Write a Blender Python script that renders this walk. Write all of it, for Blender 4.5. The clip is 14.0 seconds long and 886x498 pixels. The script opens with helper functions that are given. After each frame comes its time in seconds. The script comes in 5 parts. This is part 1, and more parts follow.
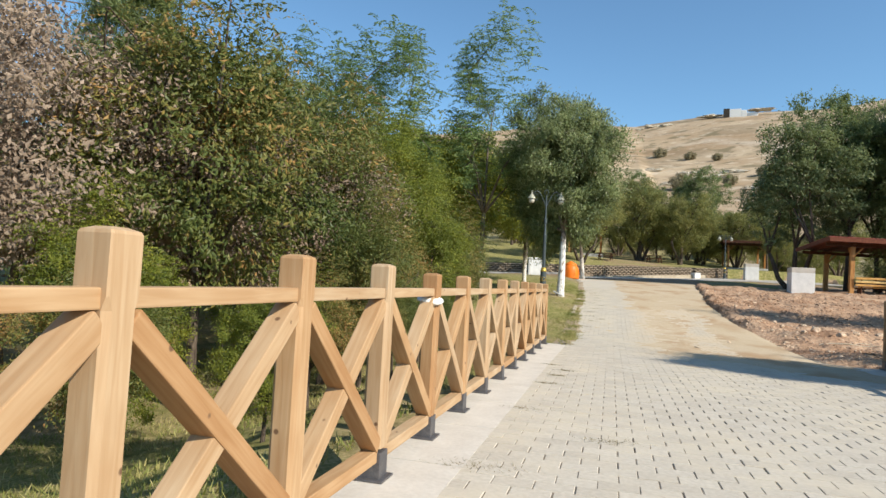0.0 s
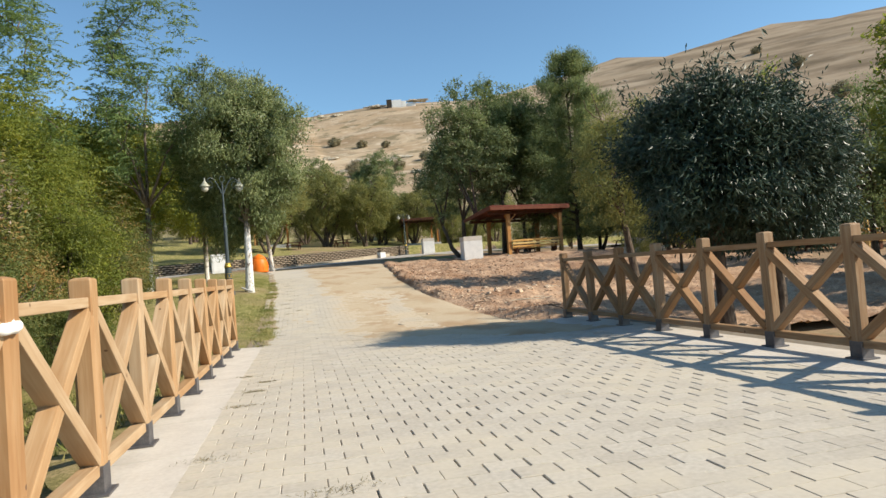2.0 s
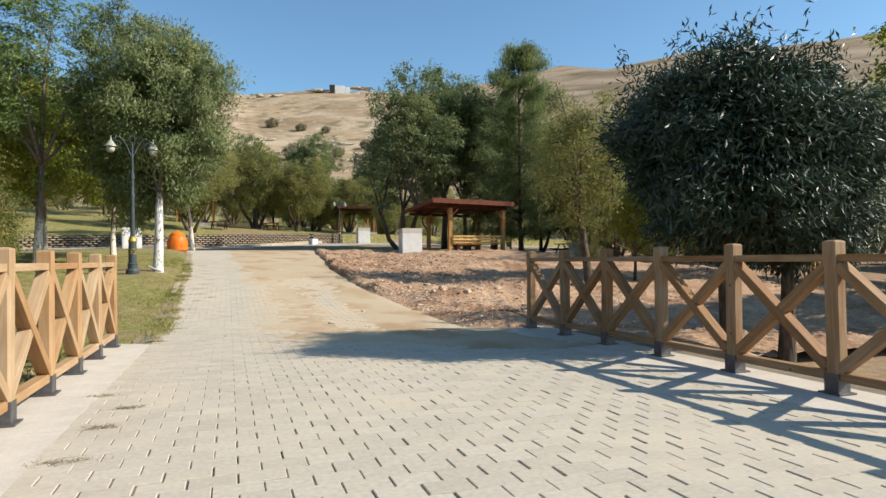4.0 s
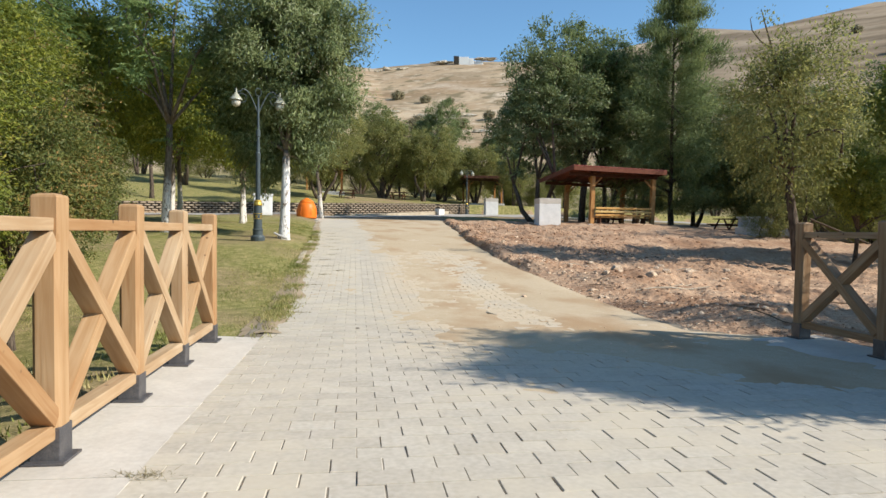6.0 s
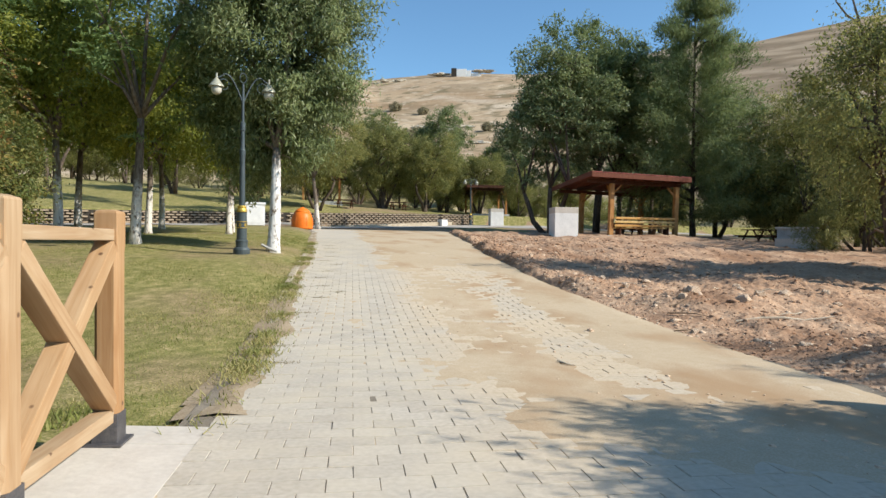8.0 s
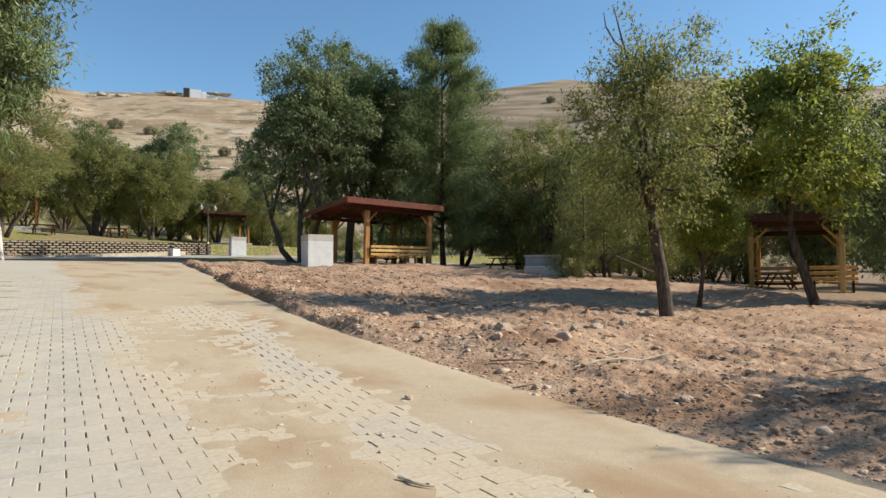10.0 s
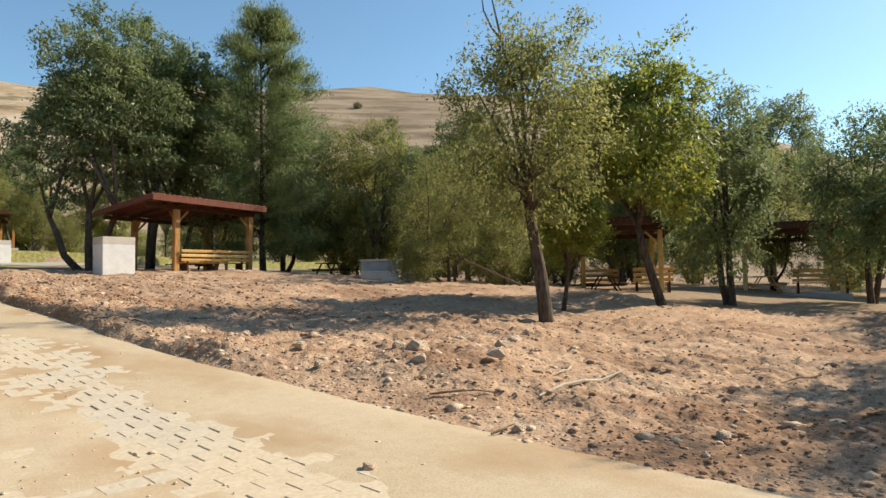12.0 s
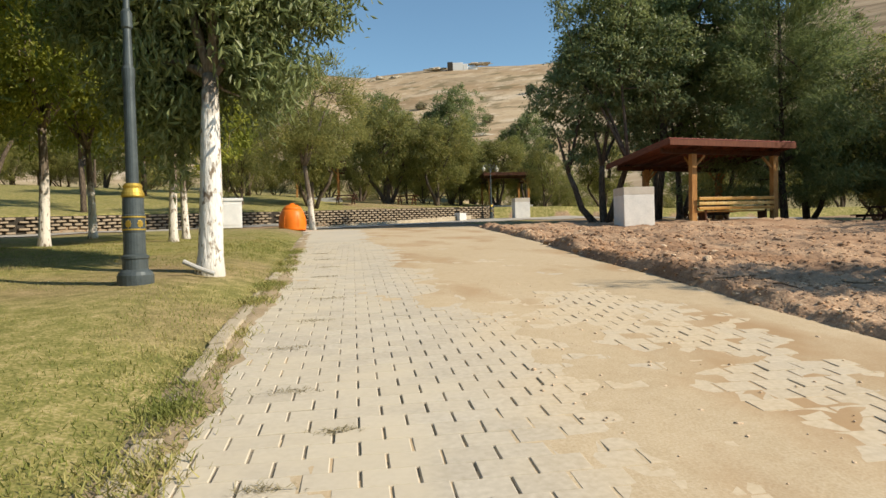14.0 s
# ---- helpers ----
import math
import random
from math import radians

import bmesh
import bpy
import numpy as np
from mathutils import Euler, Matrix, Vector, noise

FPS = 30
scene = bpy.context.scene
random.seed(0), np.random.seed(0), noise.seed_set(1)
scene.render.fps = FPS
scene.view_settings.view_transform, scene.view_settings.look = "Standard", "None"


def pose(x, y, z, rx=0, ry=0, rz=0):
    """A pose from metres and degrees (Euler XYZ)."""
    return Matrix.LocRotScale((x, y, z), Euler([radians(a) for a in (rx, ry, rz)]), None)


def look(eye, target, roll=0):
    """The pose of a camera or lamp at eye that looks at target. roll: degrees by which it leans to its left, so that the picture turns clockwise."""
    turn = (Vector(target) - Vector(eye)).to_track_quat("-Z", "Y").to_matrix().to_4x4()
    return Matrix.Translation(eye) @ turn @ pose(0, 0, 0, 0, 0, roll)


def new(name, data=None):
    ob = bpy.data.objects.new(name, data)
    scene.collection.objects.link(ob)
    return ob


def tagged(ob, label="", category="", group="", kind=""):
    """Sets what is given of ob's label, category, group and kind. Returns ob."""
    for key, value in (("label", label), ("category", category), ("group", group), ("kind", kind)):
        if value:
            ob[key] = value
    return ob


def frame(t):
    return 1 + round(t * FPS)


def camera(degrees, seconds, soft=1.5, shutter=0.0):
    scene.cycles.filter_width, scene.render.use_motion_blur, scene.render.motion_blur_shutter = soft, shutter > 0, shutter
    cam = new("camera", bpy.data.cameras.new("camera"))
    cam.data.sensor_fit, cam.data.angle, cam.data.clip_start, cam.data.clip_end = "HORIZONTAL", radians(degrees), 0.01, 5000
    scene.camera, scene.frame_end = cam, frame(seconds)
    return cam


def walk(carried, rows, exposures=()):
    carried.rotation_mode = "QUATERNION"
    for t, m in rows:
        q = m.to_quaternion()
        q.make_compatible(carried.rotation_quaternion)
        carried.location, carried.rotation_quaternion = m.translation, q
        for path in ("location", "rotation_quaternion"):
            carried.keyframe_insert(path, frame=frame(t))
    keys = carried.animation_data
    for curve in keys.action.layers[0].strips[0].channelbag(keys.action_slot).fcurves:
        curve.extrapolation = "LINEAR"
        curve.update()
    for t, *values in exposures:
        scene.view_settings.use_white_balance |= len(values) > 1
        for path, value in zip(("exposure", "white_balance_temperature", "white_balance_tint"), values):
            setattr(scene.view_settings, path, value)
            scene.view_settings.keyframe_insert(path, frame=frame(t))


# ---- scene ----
cam = camera(70.2, 14.0)
PATH = [
    (0, (1.32, -3.787, 1.236), (0.8, -1.858, 1.336), 2.9),
    (0.5, (1.284, -3.403, 1.209), (1.236, -1.408, 1.329), -1.4),
    (1, (1.295, -3.125, 1.195), (1.52, -1.144, 1.348), -2.9),
    (1.5, (1.236, -2.625, 1.179), (1.693, -0.682, 1.31), -3.1),
    (2, (1.224, -2.001, 1.177), (1.665, -0.051, 1.236), -4.6),
    (2.5, (1.346, -1.548, 1.156), (1.833, 0.392, 1.176), 0.2),
    (5, (1.507, 1.783, 1.178), (2.204, 3.658, 1.207), -2.0),
    (5.5, (1.473, 2.665, 1.139), (1.995, 4.595, 1.115), -1.2),
    (6, (1.39, 3.39, 1.127), (1.667, 5.37, 1.072), 0.7),
    (6.5, (1.257, 4.315, 1.139), (1.408, 6.309, 1.102), -1.1),
    (7, (1.248, 4.96, 1.144), (1.321, 6.958, 1.084), -1.8),
    (9.5, (1.456, 8.431, 1.061), (2.317, 10.234, 1.158), 1.8),
    (10, (1.608, 9.024, 1.122), (2.648, 10.731, 1.205), -0.2),
    (10.5, (1.635, 9.555, 1.101), (3.002, 11.013, 1.186), 1.2),
    (11, (1.636, 10.046, 1.118), (3.142, 11.359, 1.211), 0.9),
    (11.5, (1.653, 10.588, 1.14), (3.166, 11.89, 1.268), 0.0),
    (12, (1.708, 11.174, 1.152), (3.214, 12.487, 1.245), -1.1),
    (12.5, (1.762, 11.794, 1.155), (3.118, 13.262, 1.231), -1.3),
    (13, (1.474, 12.446, 1.24), (2.491, 14.167, 1.307), -2.7),
    (13.5, (1.36, 13.254, 1.208), (2.007, 15.147, 1.236), -1.2),
    (14, (1.158, 14.303, 1.202), (1.437, 16.284, 1.175), -1.7),
]
walk(cam, [(t, look(eye, target, roll)) for t, eye, target, roll in PATH],
     [(0, 0.42, 6500, 10), (1, 0.41, 6750, 10), (2.5, 0.41, 6800, 10), (5, 0.40, 6550, 10), (7, 0.43, 6350, 10), (9.5, 0.33, 6350, 10), (10.5, 0.28, 6800, 10), (11, 0.49, 6950, 10), (12, 0.52, 7200, 10), (12.5, 0.49, 7200, 10), (13.3, 0.34, 7450, 10), (14, 0.29, 7350, 10)])


# ---- light ----
SUN_EL, SUN_AZ = 36.5, (0.90, -0.43)          # elevation; plan direction towards the sun
world = bpy.data.worlds.new("sky")
scene.world = world
world.use_nodes = True
wn = world.node_tree
wn.nodes.clear()
sky = wn.nodes.new("ShaderNodeTexSky")
sky.sky_type, sky.sun_disc = "NISHITA", False
sky.sun_elevation = radians(SUN_EL)
sky.sun_rotation = math.atan2(SUN_AZ[0], SUN_AZ[1])
sky.altitude, sky.air_density, sky.dust_density, sky.ozone_density = 700, 1.0, 0.7, 1.0
wbg = wn.nodes.new("ShaderNodeBackground")
wbg.inputs[1].default_value = 0.133
wout = wn.nodes.new("ShaderNodeOutputWorld")
wmix = wn.nodes.new("ShaderNodeMix")
wmix.data_type, wmix.blend_type = "RGBA", "MULTIPLY"
wmix.inputs[0].default_value = 1.0
wmix.inputs[7].default_value = (0.72, 0.955, 1.03, 1)        # a clear dry autumn sky
wn.links.new(sky.outputs[0], wmix.inputs[6])
wn.links.new(wmix.outputs[2], wbg.inputs[0])
wn.links.new(wbg.outputs[0], wout.inputs[0])
sun = new("sun", bpy.data.lights.new("sun", "SUN"))
sun.data.energy, sun.data.angle, sun.data.color = 4.85, radians(0.55), (1.0, 0.925, 0.805)
hx = math.cos(radians(SUN_EL)) / math.hypot(*SUN_AZ)
sun.matrix_world = look((SUN_AZ[0] * hx * 40, SUN_AZ[1] * hx * 40, 40 * math.sin(radians(SUN_EL))), (0, 0, 0))


# ---- materials ----
def nodes_of(name, rough=0.8, metal=0.0, spec=0.3):
    m = bpy.data.materials.new(name)
    m.use_nodes = True
    nt = m.node_tree
    b = nt.nodes["Principled BSDF"]
    b.inputs["Roughness"].default_value = rough
    b.inputs["Metallic"].default_value = metal
    b.inputs["Specular IOR Level"].default_value = spec
    return m, nt, b


def tex(nt, scale, kind="Noise", detail=4.0, space="Object", stretch=None):
    co = nt.nodes.new("ShaderNodeTexCoord")
    t = nt.nodes.new("ShaderNodeTex" + kind)
    t.inputs["Scale"].default_value = scale
    if kind == "Noise":
        t.inputs["Detail"].default_value = detail
    src = co.outputs[space]
    if stretch:
        mp = nt.nodes.new("ShaderNodeMapping")
        mp.inputs["Scale"].default_value = stretch
        nt.links.new(src, mp.inputs[0])
        src = mp.outputs[0]
    nt.links.new(src, t.inputs["Vector"])
    return t


def wtex(nt, scale, detail=4.0, stretch=None, kind="Noise"):
    """A texture in world metres."""
    ge = nt.nodes.new("ShaderNodeNewGeometry")
    t = nt.nodes.new("ShaderNodeTex" + kind)
    t.inputs["Scale"].default_value = scale
    if kind == "Noise":
        t.inputs["Detail"].default_value = detail
    src = ge.outputs["Position"]
    if stretch:
        mp = nt.nodes.new("ShaderNodeMapping")
        mp.inputs["Scale"].default_value = stretch
        nt.links.new(src, mp.inputs[0])
        src = mp.outputs[0]
    nt.links.new(src, t.inputs["Vector"])
    return t


def ramp(nt, fac, stops):
    r = nt.nodes.new("ShaderNodeValToRGB")
    e = r.color_ramp.elements
    while len(e) < len(stops):
        e.new(0.5)
    for el, (p, c) in zip(e, stops):
        el.position, el.color = p, (*c, 1) if len(c) == 3 else c
    nt.links.new(fac, r.inputs[0])
    return r


def mix(nt, fac, a, b, mode="MIX"):
    n = nt.nodes.new("ShaderNodeMix")
    n.data_type, n.blend_type = "RGBA", mode
    for i, v in ((0, fac), (6, a), (7, b)):
        if isinstance(v, (int, float)):
            n.inputs[i].default_value = v
        elif isinstance(v, tuple):
            n.inputs[i].default_value = (*v, 1)
        else:
            nt.links.new(v, n.inputs[i])
    return n.outputs[2]


def bump(nt, b, height, strength=0.4, dist=0.01):
    n = nt.nodes.new("ShaderNodeBump")
    n.inputs["Strength"].default_value, n.inputs["Distance"].default_value = strength, dist
    nt.links.new(height, n.inputs["Height"])
    nt.links.new(n.outputs[0], b.inputs["Normal"])


def colour(nt, b, out):
    nt.links.new(out, b.inputs["Base Color"])


def m_plain(name, c1, c2, scale=8.0, rough=0.8, metal=0.0, bumps=0.3, dist=0.005, spec=0.3):
    m, nt, b = nodes_of(name, rough, metal, spec)
    n1, n2 = tex(nt, scale, detail=6), tex(nt, scale * 9, detail=3)
    f = mix(nt, 0.4, n1.outputs[0], n2.outputs[0])
    colour(nt, b, ramp(nt, f, [(0.35, c1), (0.65, c2)]).outputs[0])
    if bumps:
        bump(nt, b, n2.outputs[0], bumps, dist)
    return m


def m_wood(name, dark, mid, light, rough=0.65):
    m, nt, b = nodes_of(name, rough, 0, 0.25)
    oi = nt.nodes.new("ShaderNodeObjectInfo")
    co = nt.nodes.new("ShaderNodeTexCoord")
    ad = nt.nodes.new("ShaderNodeVectorMath")
    ad.operation = "ADD"
    rm = nt.nodes.new("ShaderNodeMath")
    rm.operation, rm.inputs[1].default_value = "MULTIPLY", 37.0
    nt.links.new(oi.outputs["Random"], rm.inputs[0])
    nt.links.new(co.outputs["Object"], ad.inputs[0])
    nt.links.new(rm.outputs[0], ad.inputs[1])
    mp = nt.nodes.new("ShaderNodeMapping")
    mp.inputs["Scale"].default_value = (16, 16, 1.1)
    nt.links.new(ad.outputs[0], mp.inputs[0])
    g = nt.nodes.new("ShaderNodeTexNoise")
    g.inputs["Scale"].default_value, g.inputs["Detail"].default_value, g.inputs["Distortion"].default_value = 2.2, 5, 0.7
    nt.links.new(mp.outputs[0], g.inputs["Vector"])
    big = nt.nodes.new("ShaderNodeTexNoise")
    big.inputs["Scale"].default_value = 2.3
    nt.links.new(ad.outputs[0], big.inputs["Vector"])
    kn = nt.nodes.new("ShaderNodeTexVoronoi")
    kn.inputs["Scale"].default_value = 5.5
    nt.links.new(ad.outputs[0], kn.inputs["Vector"])
    c = ramp(nt, g.outputs[0], [(0.3, dark), (0.5, mid), (0.72, light)]).outputs[0]
    tone = ramp(nt, big.outputs[0], [(0.3, (0.80, 0.70, 0.60)), (0.7, (1, 1, 1))]).outputs[0]
    c = mix(nt, 0.8, c, tone, "MULTIPLY")
    var = ramp(nt, oi.outputs["Random"], [(0.0, (0.84, 0.70, 0.56)), (0.35, (0.98, 0.90, 0.80)), (0.7, (1.0, 1.0, 1.0)), (1.0, (1.02, 1.08, 1.16))]).outputs[0]
    c = mix(nt, 1.0, c, var, "MULTIPLY")
    k = ramp(nt, kn.outputs[0], [(0.05, (1, 1, 1)), (0.085, (0, 0, 0))]).outputs[0]
    c = mix(nt, k, c, (dark[0] * 0.35, dark[1] * 0.3, dark[2] * 0.3))
    colour(nt, b, c)
    bump(nt, b, g.outputs[0], 0.35, 0.004)
    return m


def m_leaf(name, stops, rough=0.5, trans=0.42):
    """Leaves: a colour for each leaf, some light through it."""
    m, nt, b = nodes_of(name, rough, 0, 0.35)
    ge = nt.nodes.new("ShaderNodeNewGeometry")
    w = wtex(nt, 0.8, 3)
    f = nt.nodes.new("ShaderNodeMath")
    f.operation = "ADD"
    s1 = nt.nodes.new("ShaderNodeMath")
    s1.operation, s1.inputs[1].default_value = "MULTIPLY", 0.42
    nt.links.new(ge.outputs["Random Per Island"], s1.inputs[0])
    s2 = nt.nodes.new("ShaderNodeMath")
    s2.operation, s2.inputs[1].default_value = "MULTIPLY_ADD", 1.3
    s2.inputs[2].default_value = -0.36
    nt.links.new(w.outputs[0], s2.inputs[0])
    nt.links.new(s1.outputs[0], f.inputs[0])
    nt.links.new(s2.outputs[0], f.inputs[1])
    c = ramp(nt, f.outputs[0], stops).outputs[0]
    colour(nt, b, c)
    tr = nt.nodes.new("ShaderNodeBsdfTranslucent")
    nt.links.new(c, tr.inputs[0])
    ms = nt.nodes.new("ShaderNodeMixShader")
    ms.inputs[0].default_value = trans
    nt.links.new(b.outputs[0], ms.inputs[1])
    nt.links.new(tr.outputs[0], ms.inputs[2])
    nt.links.new(ms.outputs[0], nt.nodes["Material Output"].inputs[0])
    return m


def m_bark(name, c1, c2, wash=None, top=0.0):
    """Bark, whitewashed up to a height when wash is given."""
    m, nt, b = nodes_of(name, 0.9, 0, 0.2)
    n = tex(nt, 7, detail=7, stretch=(3, 3, 0.7))
    c = ramp(nt, n.outputs[0], [(0.35, c1), (0.65, c2)]).outputs[0]
    if wash:
        co = nt.nodes.new("ShaderNodeTexCoord")
        sp = nt.nodes.new("ShaderNodeSeparateXYZ")
        nt.links.new(co.outputs["Object"], sp.inputs[0])
        w2 = tex(nt, 5, detail=5)
        a = nt.nodes.new("ShaderNodeMath")
        a.operation, a.inputs[1].default_value = "MULTIPLY_ADD", 1.6
        nt.links.new(w2.outputs[0], a.inputs[0])
        nt.links.new(sp.outputs[2], a.inputs[2])
        mr = nt.nodes.new("ShaderNodeMapRange")
        mr.inputs[1].default_value, mr.inputs[2].default_value = top, top + 0.5
        mr.inputs[3].default_value, mr.inputs[4].default_value = 1.0, 0.0
        nt.links.new(a.outputs[0], mr.inputs[0])
        fl = ramp(nt, tex(nt, 14, detail=6, stretch=(1, 1, 0.5)).outputs[0], [(0.36, (0, 0, 0)), (0.46, (1, 1, 1))]).outputs[0]
        wf = mix(nt, 1.0, mr.outputs[0], fl, "MULTIPLY")
        c = mix(nt, wf, c, wash)
    colour(nt, b, c)
    bump(nt, b, n.outputs[0], 0.9, 0.03)
    return m


WOOD = m_wood("fence_pine", (0.405, 0.265, 0.145), (0.46, 0.32, 0.188), (0.515, 0.38, 0.24))
# darker copy of the fence pine, with tree shade put into the colour
SHADEWOOD = m_wood("shade_browned_fence_pine", (0.27, 0.165, 0.09), (0.34, 0.225, 0.13), (0.41, 0.295, 0.185))
YELLOW = m_wood("varnished_pine", (0.56, 0.36, 0.125), (0.70, 0.48, 0.19), (0.78, 0.58, 0.27), 0.4)
POSTWOOD = m_wood("stained_post", (0.30, 0.145, 0.05), (0.45, 0.24, 0.085), (0.57, 0.34, 0.14), 0.5)
BROWN = m_wood("dark_stained_wood", (0.045, 0.02, 0.012), (0.085, 0.035, 0.02), (0.13, 0.06, 0.03), 0.5)
REDWOOD = m_wood("red_stained_boards", (0.11, 0.035, 0.02), (0.17, 0.055, 0.03), (0.23, 0.085, 0.045), 0.6)
ROOFRED = m_plain("red_roof_sheet", (0.20, 0.035, 0.025), (0.30, 0.06, 0.04), 3, 0.55)
STEEL = m_plain("grey_steel_shoe", (0.10, 0.10, 0.11), (0.19, 0.18, 0.18), 12, 0.5, 0.6)
CONCRETE = m_plain("pale_concrete", (0.49, 0.445, 0.385), (0.60, 0.555, 0.485), 3, 0.9, 0, 0.35, 0.006)
GREYCON = m_plain("grey_concrete", (0.34, 0.34, 0.33), (0.50, 0.49, 0.47), 3, 0.9)
WHITECON = m_plain("white_plaster", (0.62, 0.62, 0.60), (0.78, 0.77, 0.74), 3, 0.85)
KERB = m_plain("kerb_stone", (0.34, 0.28, 0.20), (0.52, 0.45, 0.345), 4, 0.9)
IRON = m_plain("dark_painted_iron", (0.055, 0.07, 0.075), (0.09, 0.11, 0.115), 6, 0.4, 0.2)
GOLD = m_plain("gold_paint", (0.50, 0.33, 0.06), (0.62, 0.44, 0.10), 9, 0.4, 0.6)
GLASSW = m_plain("opal_lamp_glass", (0.46, 0.43, 0.35), (0.56, 0.53, 0.44), 5, 0.3, 0, 0)
LAMPCAP = m_plain("cream_lamp_hood", (0.36, 0.36, 0.28), (0.46, 0.45, 0.36), 8, 0.4, 0.2)
ORANGE = m_plain("orange_plastic", (0.72, 0.15, 0.012), (0.82, 0.20, 0.02), 4, 0.45, 0, 0.05)
STONE = m_plain("wall_stone", (0.22, 0.17, 0.12), (0.37, 0.30, 0.22), 3, 0.9, 0, 0.6, 0.02)
STONEDARK = m_plain("dark_joint", (0.03, 0.027, 0.022), (0.06, 0.05, 0.04), 5, 0.95)
ROCK = m_plain("field_stone", (0.52, 0.375, 0.255), (0.68, 0.535, 0.395), 6, 0.9, 0, 0.6, 0.02)
TWIG = m_plain("dry_twig", (0.10, 0.07, 0.045), (0.22, 0.16, 0.10), 12, 0.9)
PALETWIG = m_plain("bleached_stick", (0.45, 0.38, 0.28), (0.60, 0.53, 0.42), 12, 0.9)
CLOTH = m_plain("white_rag", (0.72, 0.70, 0.64), (0.84, 0.82, 0.77), 12, 0.9)
PLASTIC = m_plain("white_panel", (0.66, 0.67, 0.68), (0.80, 0.80, 0.80), 4, 0.5)
TILE = m_plain("red_tile_roof", (0.24, 0.10, 0.05), (0.36, 0.16, 0.09), 2, 0.8)
HOUSEWALL = m_plain("ochre_house_wall", (0.45, 0.32, 0.20), (0.55, 0.42, 0.29), 2, 0.9)
WINDARK = m_plain("dark_window", (0.02, 0.022, 0.025), (0.04, 0.042, 0.045), 2, 0.2, 0, 0)

BARK = m_bark("brown_bark", (0.055, 0.042, 0.032), (0.15, 0.115, 0.085))
BARKW = m_bark("whitewashed_bark", (0.13, 0.10, 0.075), (0.26, 0.21, 0.16), (0.72, 0.70, 0.66), 2.9)
BARKW2 = m_bark("whitewashed_bark_low", (0.11, 0.085, 0.065), (0.22, 0.18, 0.14), (0.66, 0.62, 0.56), 2.0)

L_EUC = m_leaf("willowy_green_leaf", [(0.0, (0.080, 0.108, 0.042)), (0.4, (0.165, 0.205, 0.080)), (0.75, (0.315, 0.360, 0.155)), (1.0, (0.560, 0.570, 0.320))], 0.42, 0.42)
L_DARK = m_leaf("dark_green_leaf", [(0.0, (0.017, 0.034, 0.020)), (0.5, (0.038, 0.066, 0.037)), (0.85, (0.080, 0.112, 0.070)), (1.0, (0.14, 0.17, 0.13))], 0.42, 0.12)
L_LOCUST = m_leaf("locust_leaf", [(0.0, (0.065, 0.09, 0.018)), (0.4, (0.16, 0.195, 0.030)), (0.75, (0.31, 0.32, 0.045)), (1.0, (0.54, 0.43, 0.075))], 0.5, 0.46)
L_LOCDARK = m_leaf("deep_locust_leaf", [(0.0, (0.06, 0.09, 0.024)), (0.42, (0.135, 0.165, 0.042)), (0.66, (0.245, 0.225, 0.06)), (0.80, (0.44, 0.25, 0.085)), (1.0, (0.52, 0.28, 0.11))])
L_FROND = m_leaf("compound_frond_leaf", [(0.0, (0.097, 0.154, 0.054)), (0.5, (0.186, 0.268, 0.088)), (1.0, (0.356, 0.421, 0.162))])
L_DEAD = m_leaf("withered_leaf", [(0.0, (0.17, 0.12, 0.085)), (0.5, (0.32, 0.24, 0.17)), (0.85, (0.45, 0.35, 0.265)), (1.0, (0.36, 0.25, 0.09))], 0.8, 0.3)
L_OLIVE = m_leaf("olive_green_leaf", [(0.0, (0.135, 0.150, 0.050)), (0.5, (0.262, 0.270, 0.086)), (1.0, (0.490, 0.440, 0.160))], 0.5, 0.62)
L_YEL = m_leaf("yellow_green_leaf", [(0.0, (0.115, 0.150, 0.030)), (0.45, (0.235, 0.275, 0.052)), (0.8, (0.42, 0.42, 0.07)), (1.0, (0.600, 0.500, 0.073))], 0.5, 0.54)
L_PINE = m_leaf("pine_needle", [(0.0, (0.095, 0.132, 0.055)), (0.5, (0.192, 0.240, 0.093)), (1.0, (0.340, 0.370, 0.140))], 0.55, 0.54)
L_GRASS = m_leaf("grass_blade", [(0.0, (0.13, 0.165, 0.038)), (0.4, (0.23, 0.25, 0.065)), (0.65, (0.40, 0.355, 0.14)), (1.0, (0.56, 0.47, 0.25))], 0.7, 0.3)
L_DRY = m_leaf("dry_weed", [(0.0, (0.156, 0.137, 0.078)), (0.6, (0.286, 0.247, 0.143)), (1.0, (0.390, 0.338, 0.208))], 0.8, 0.2)


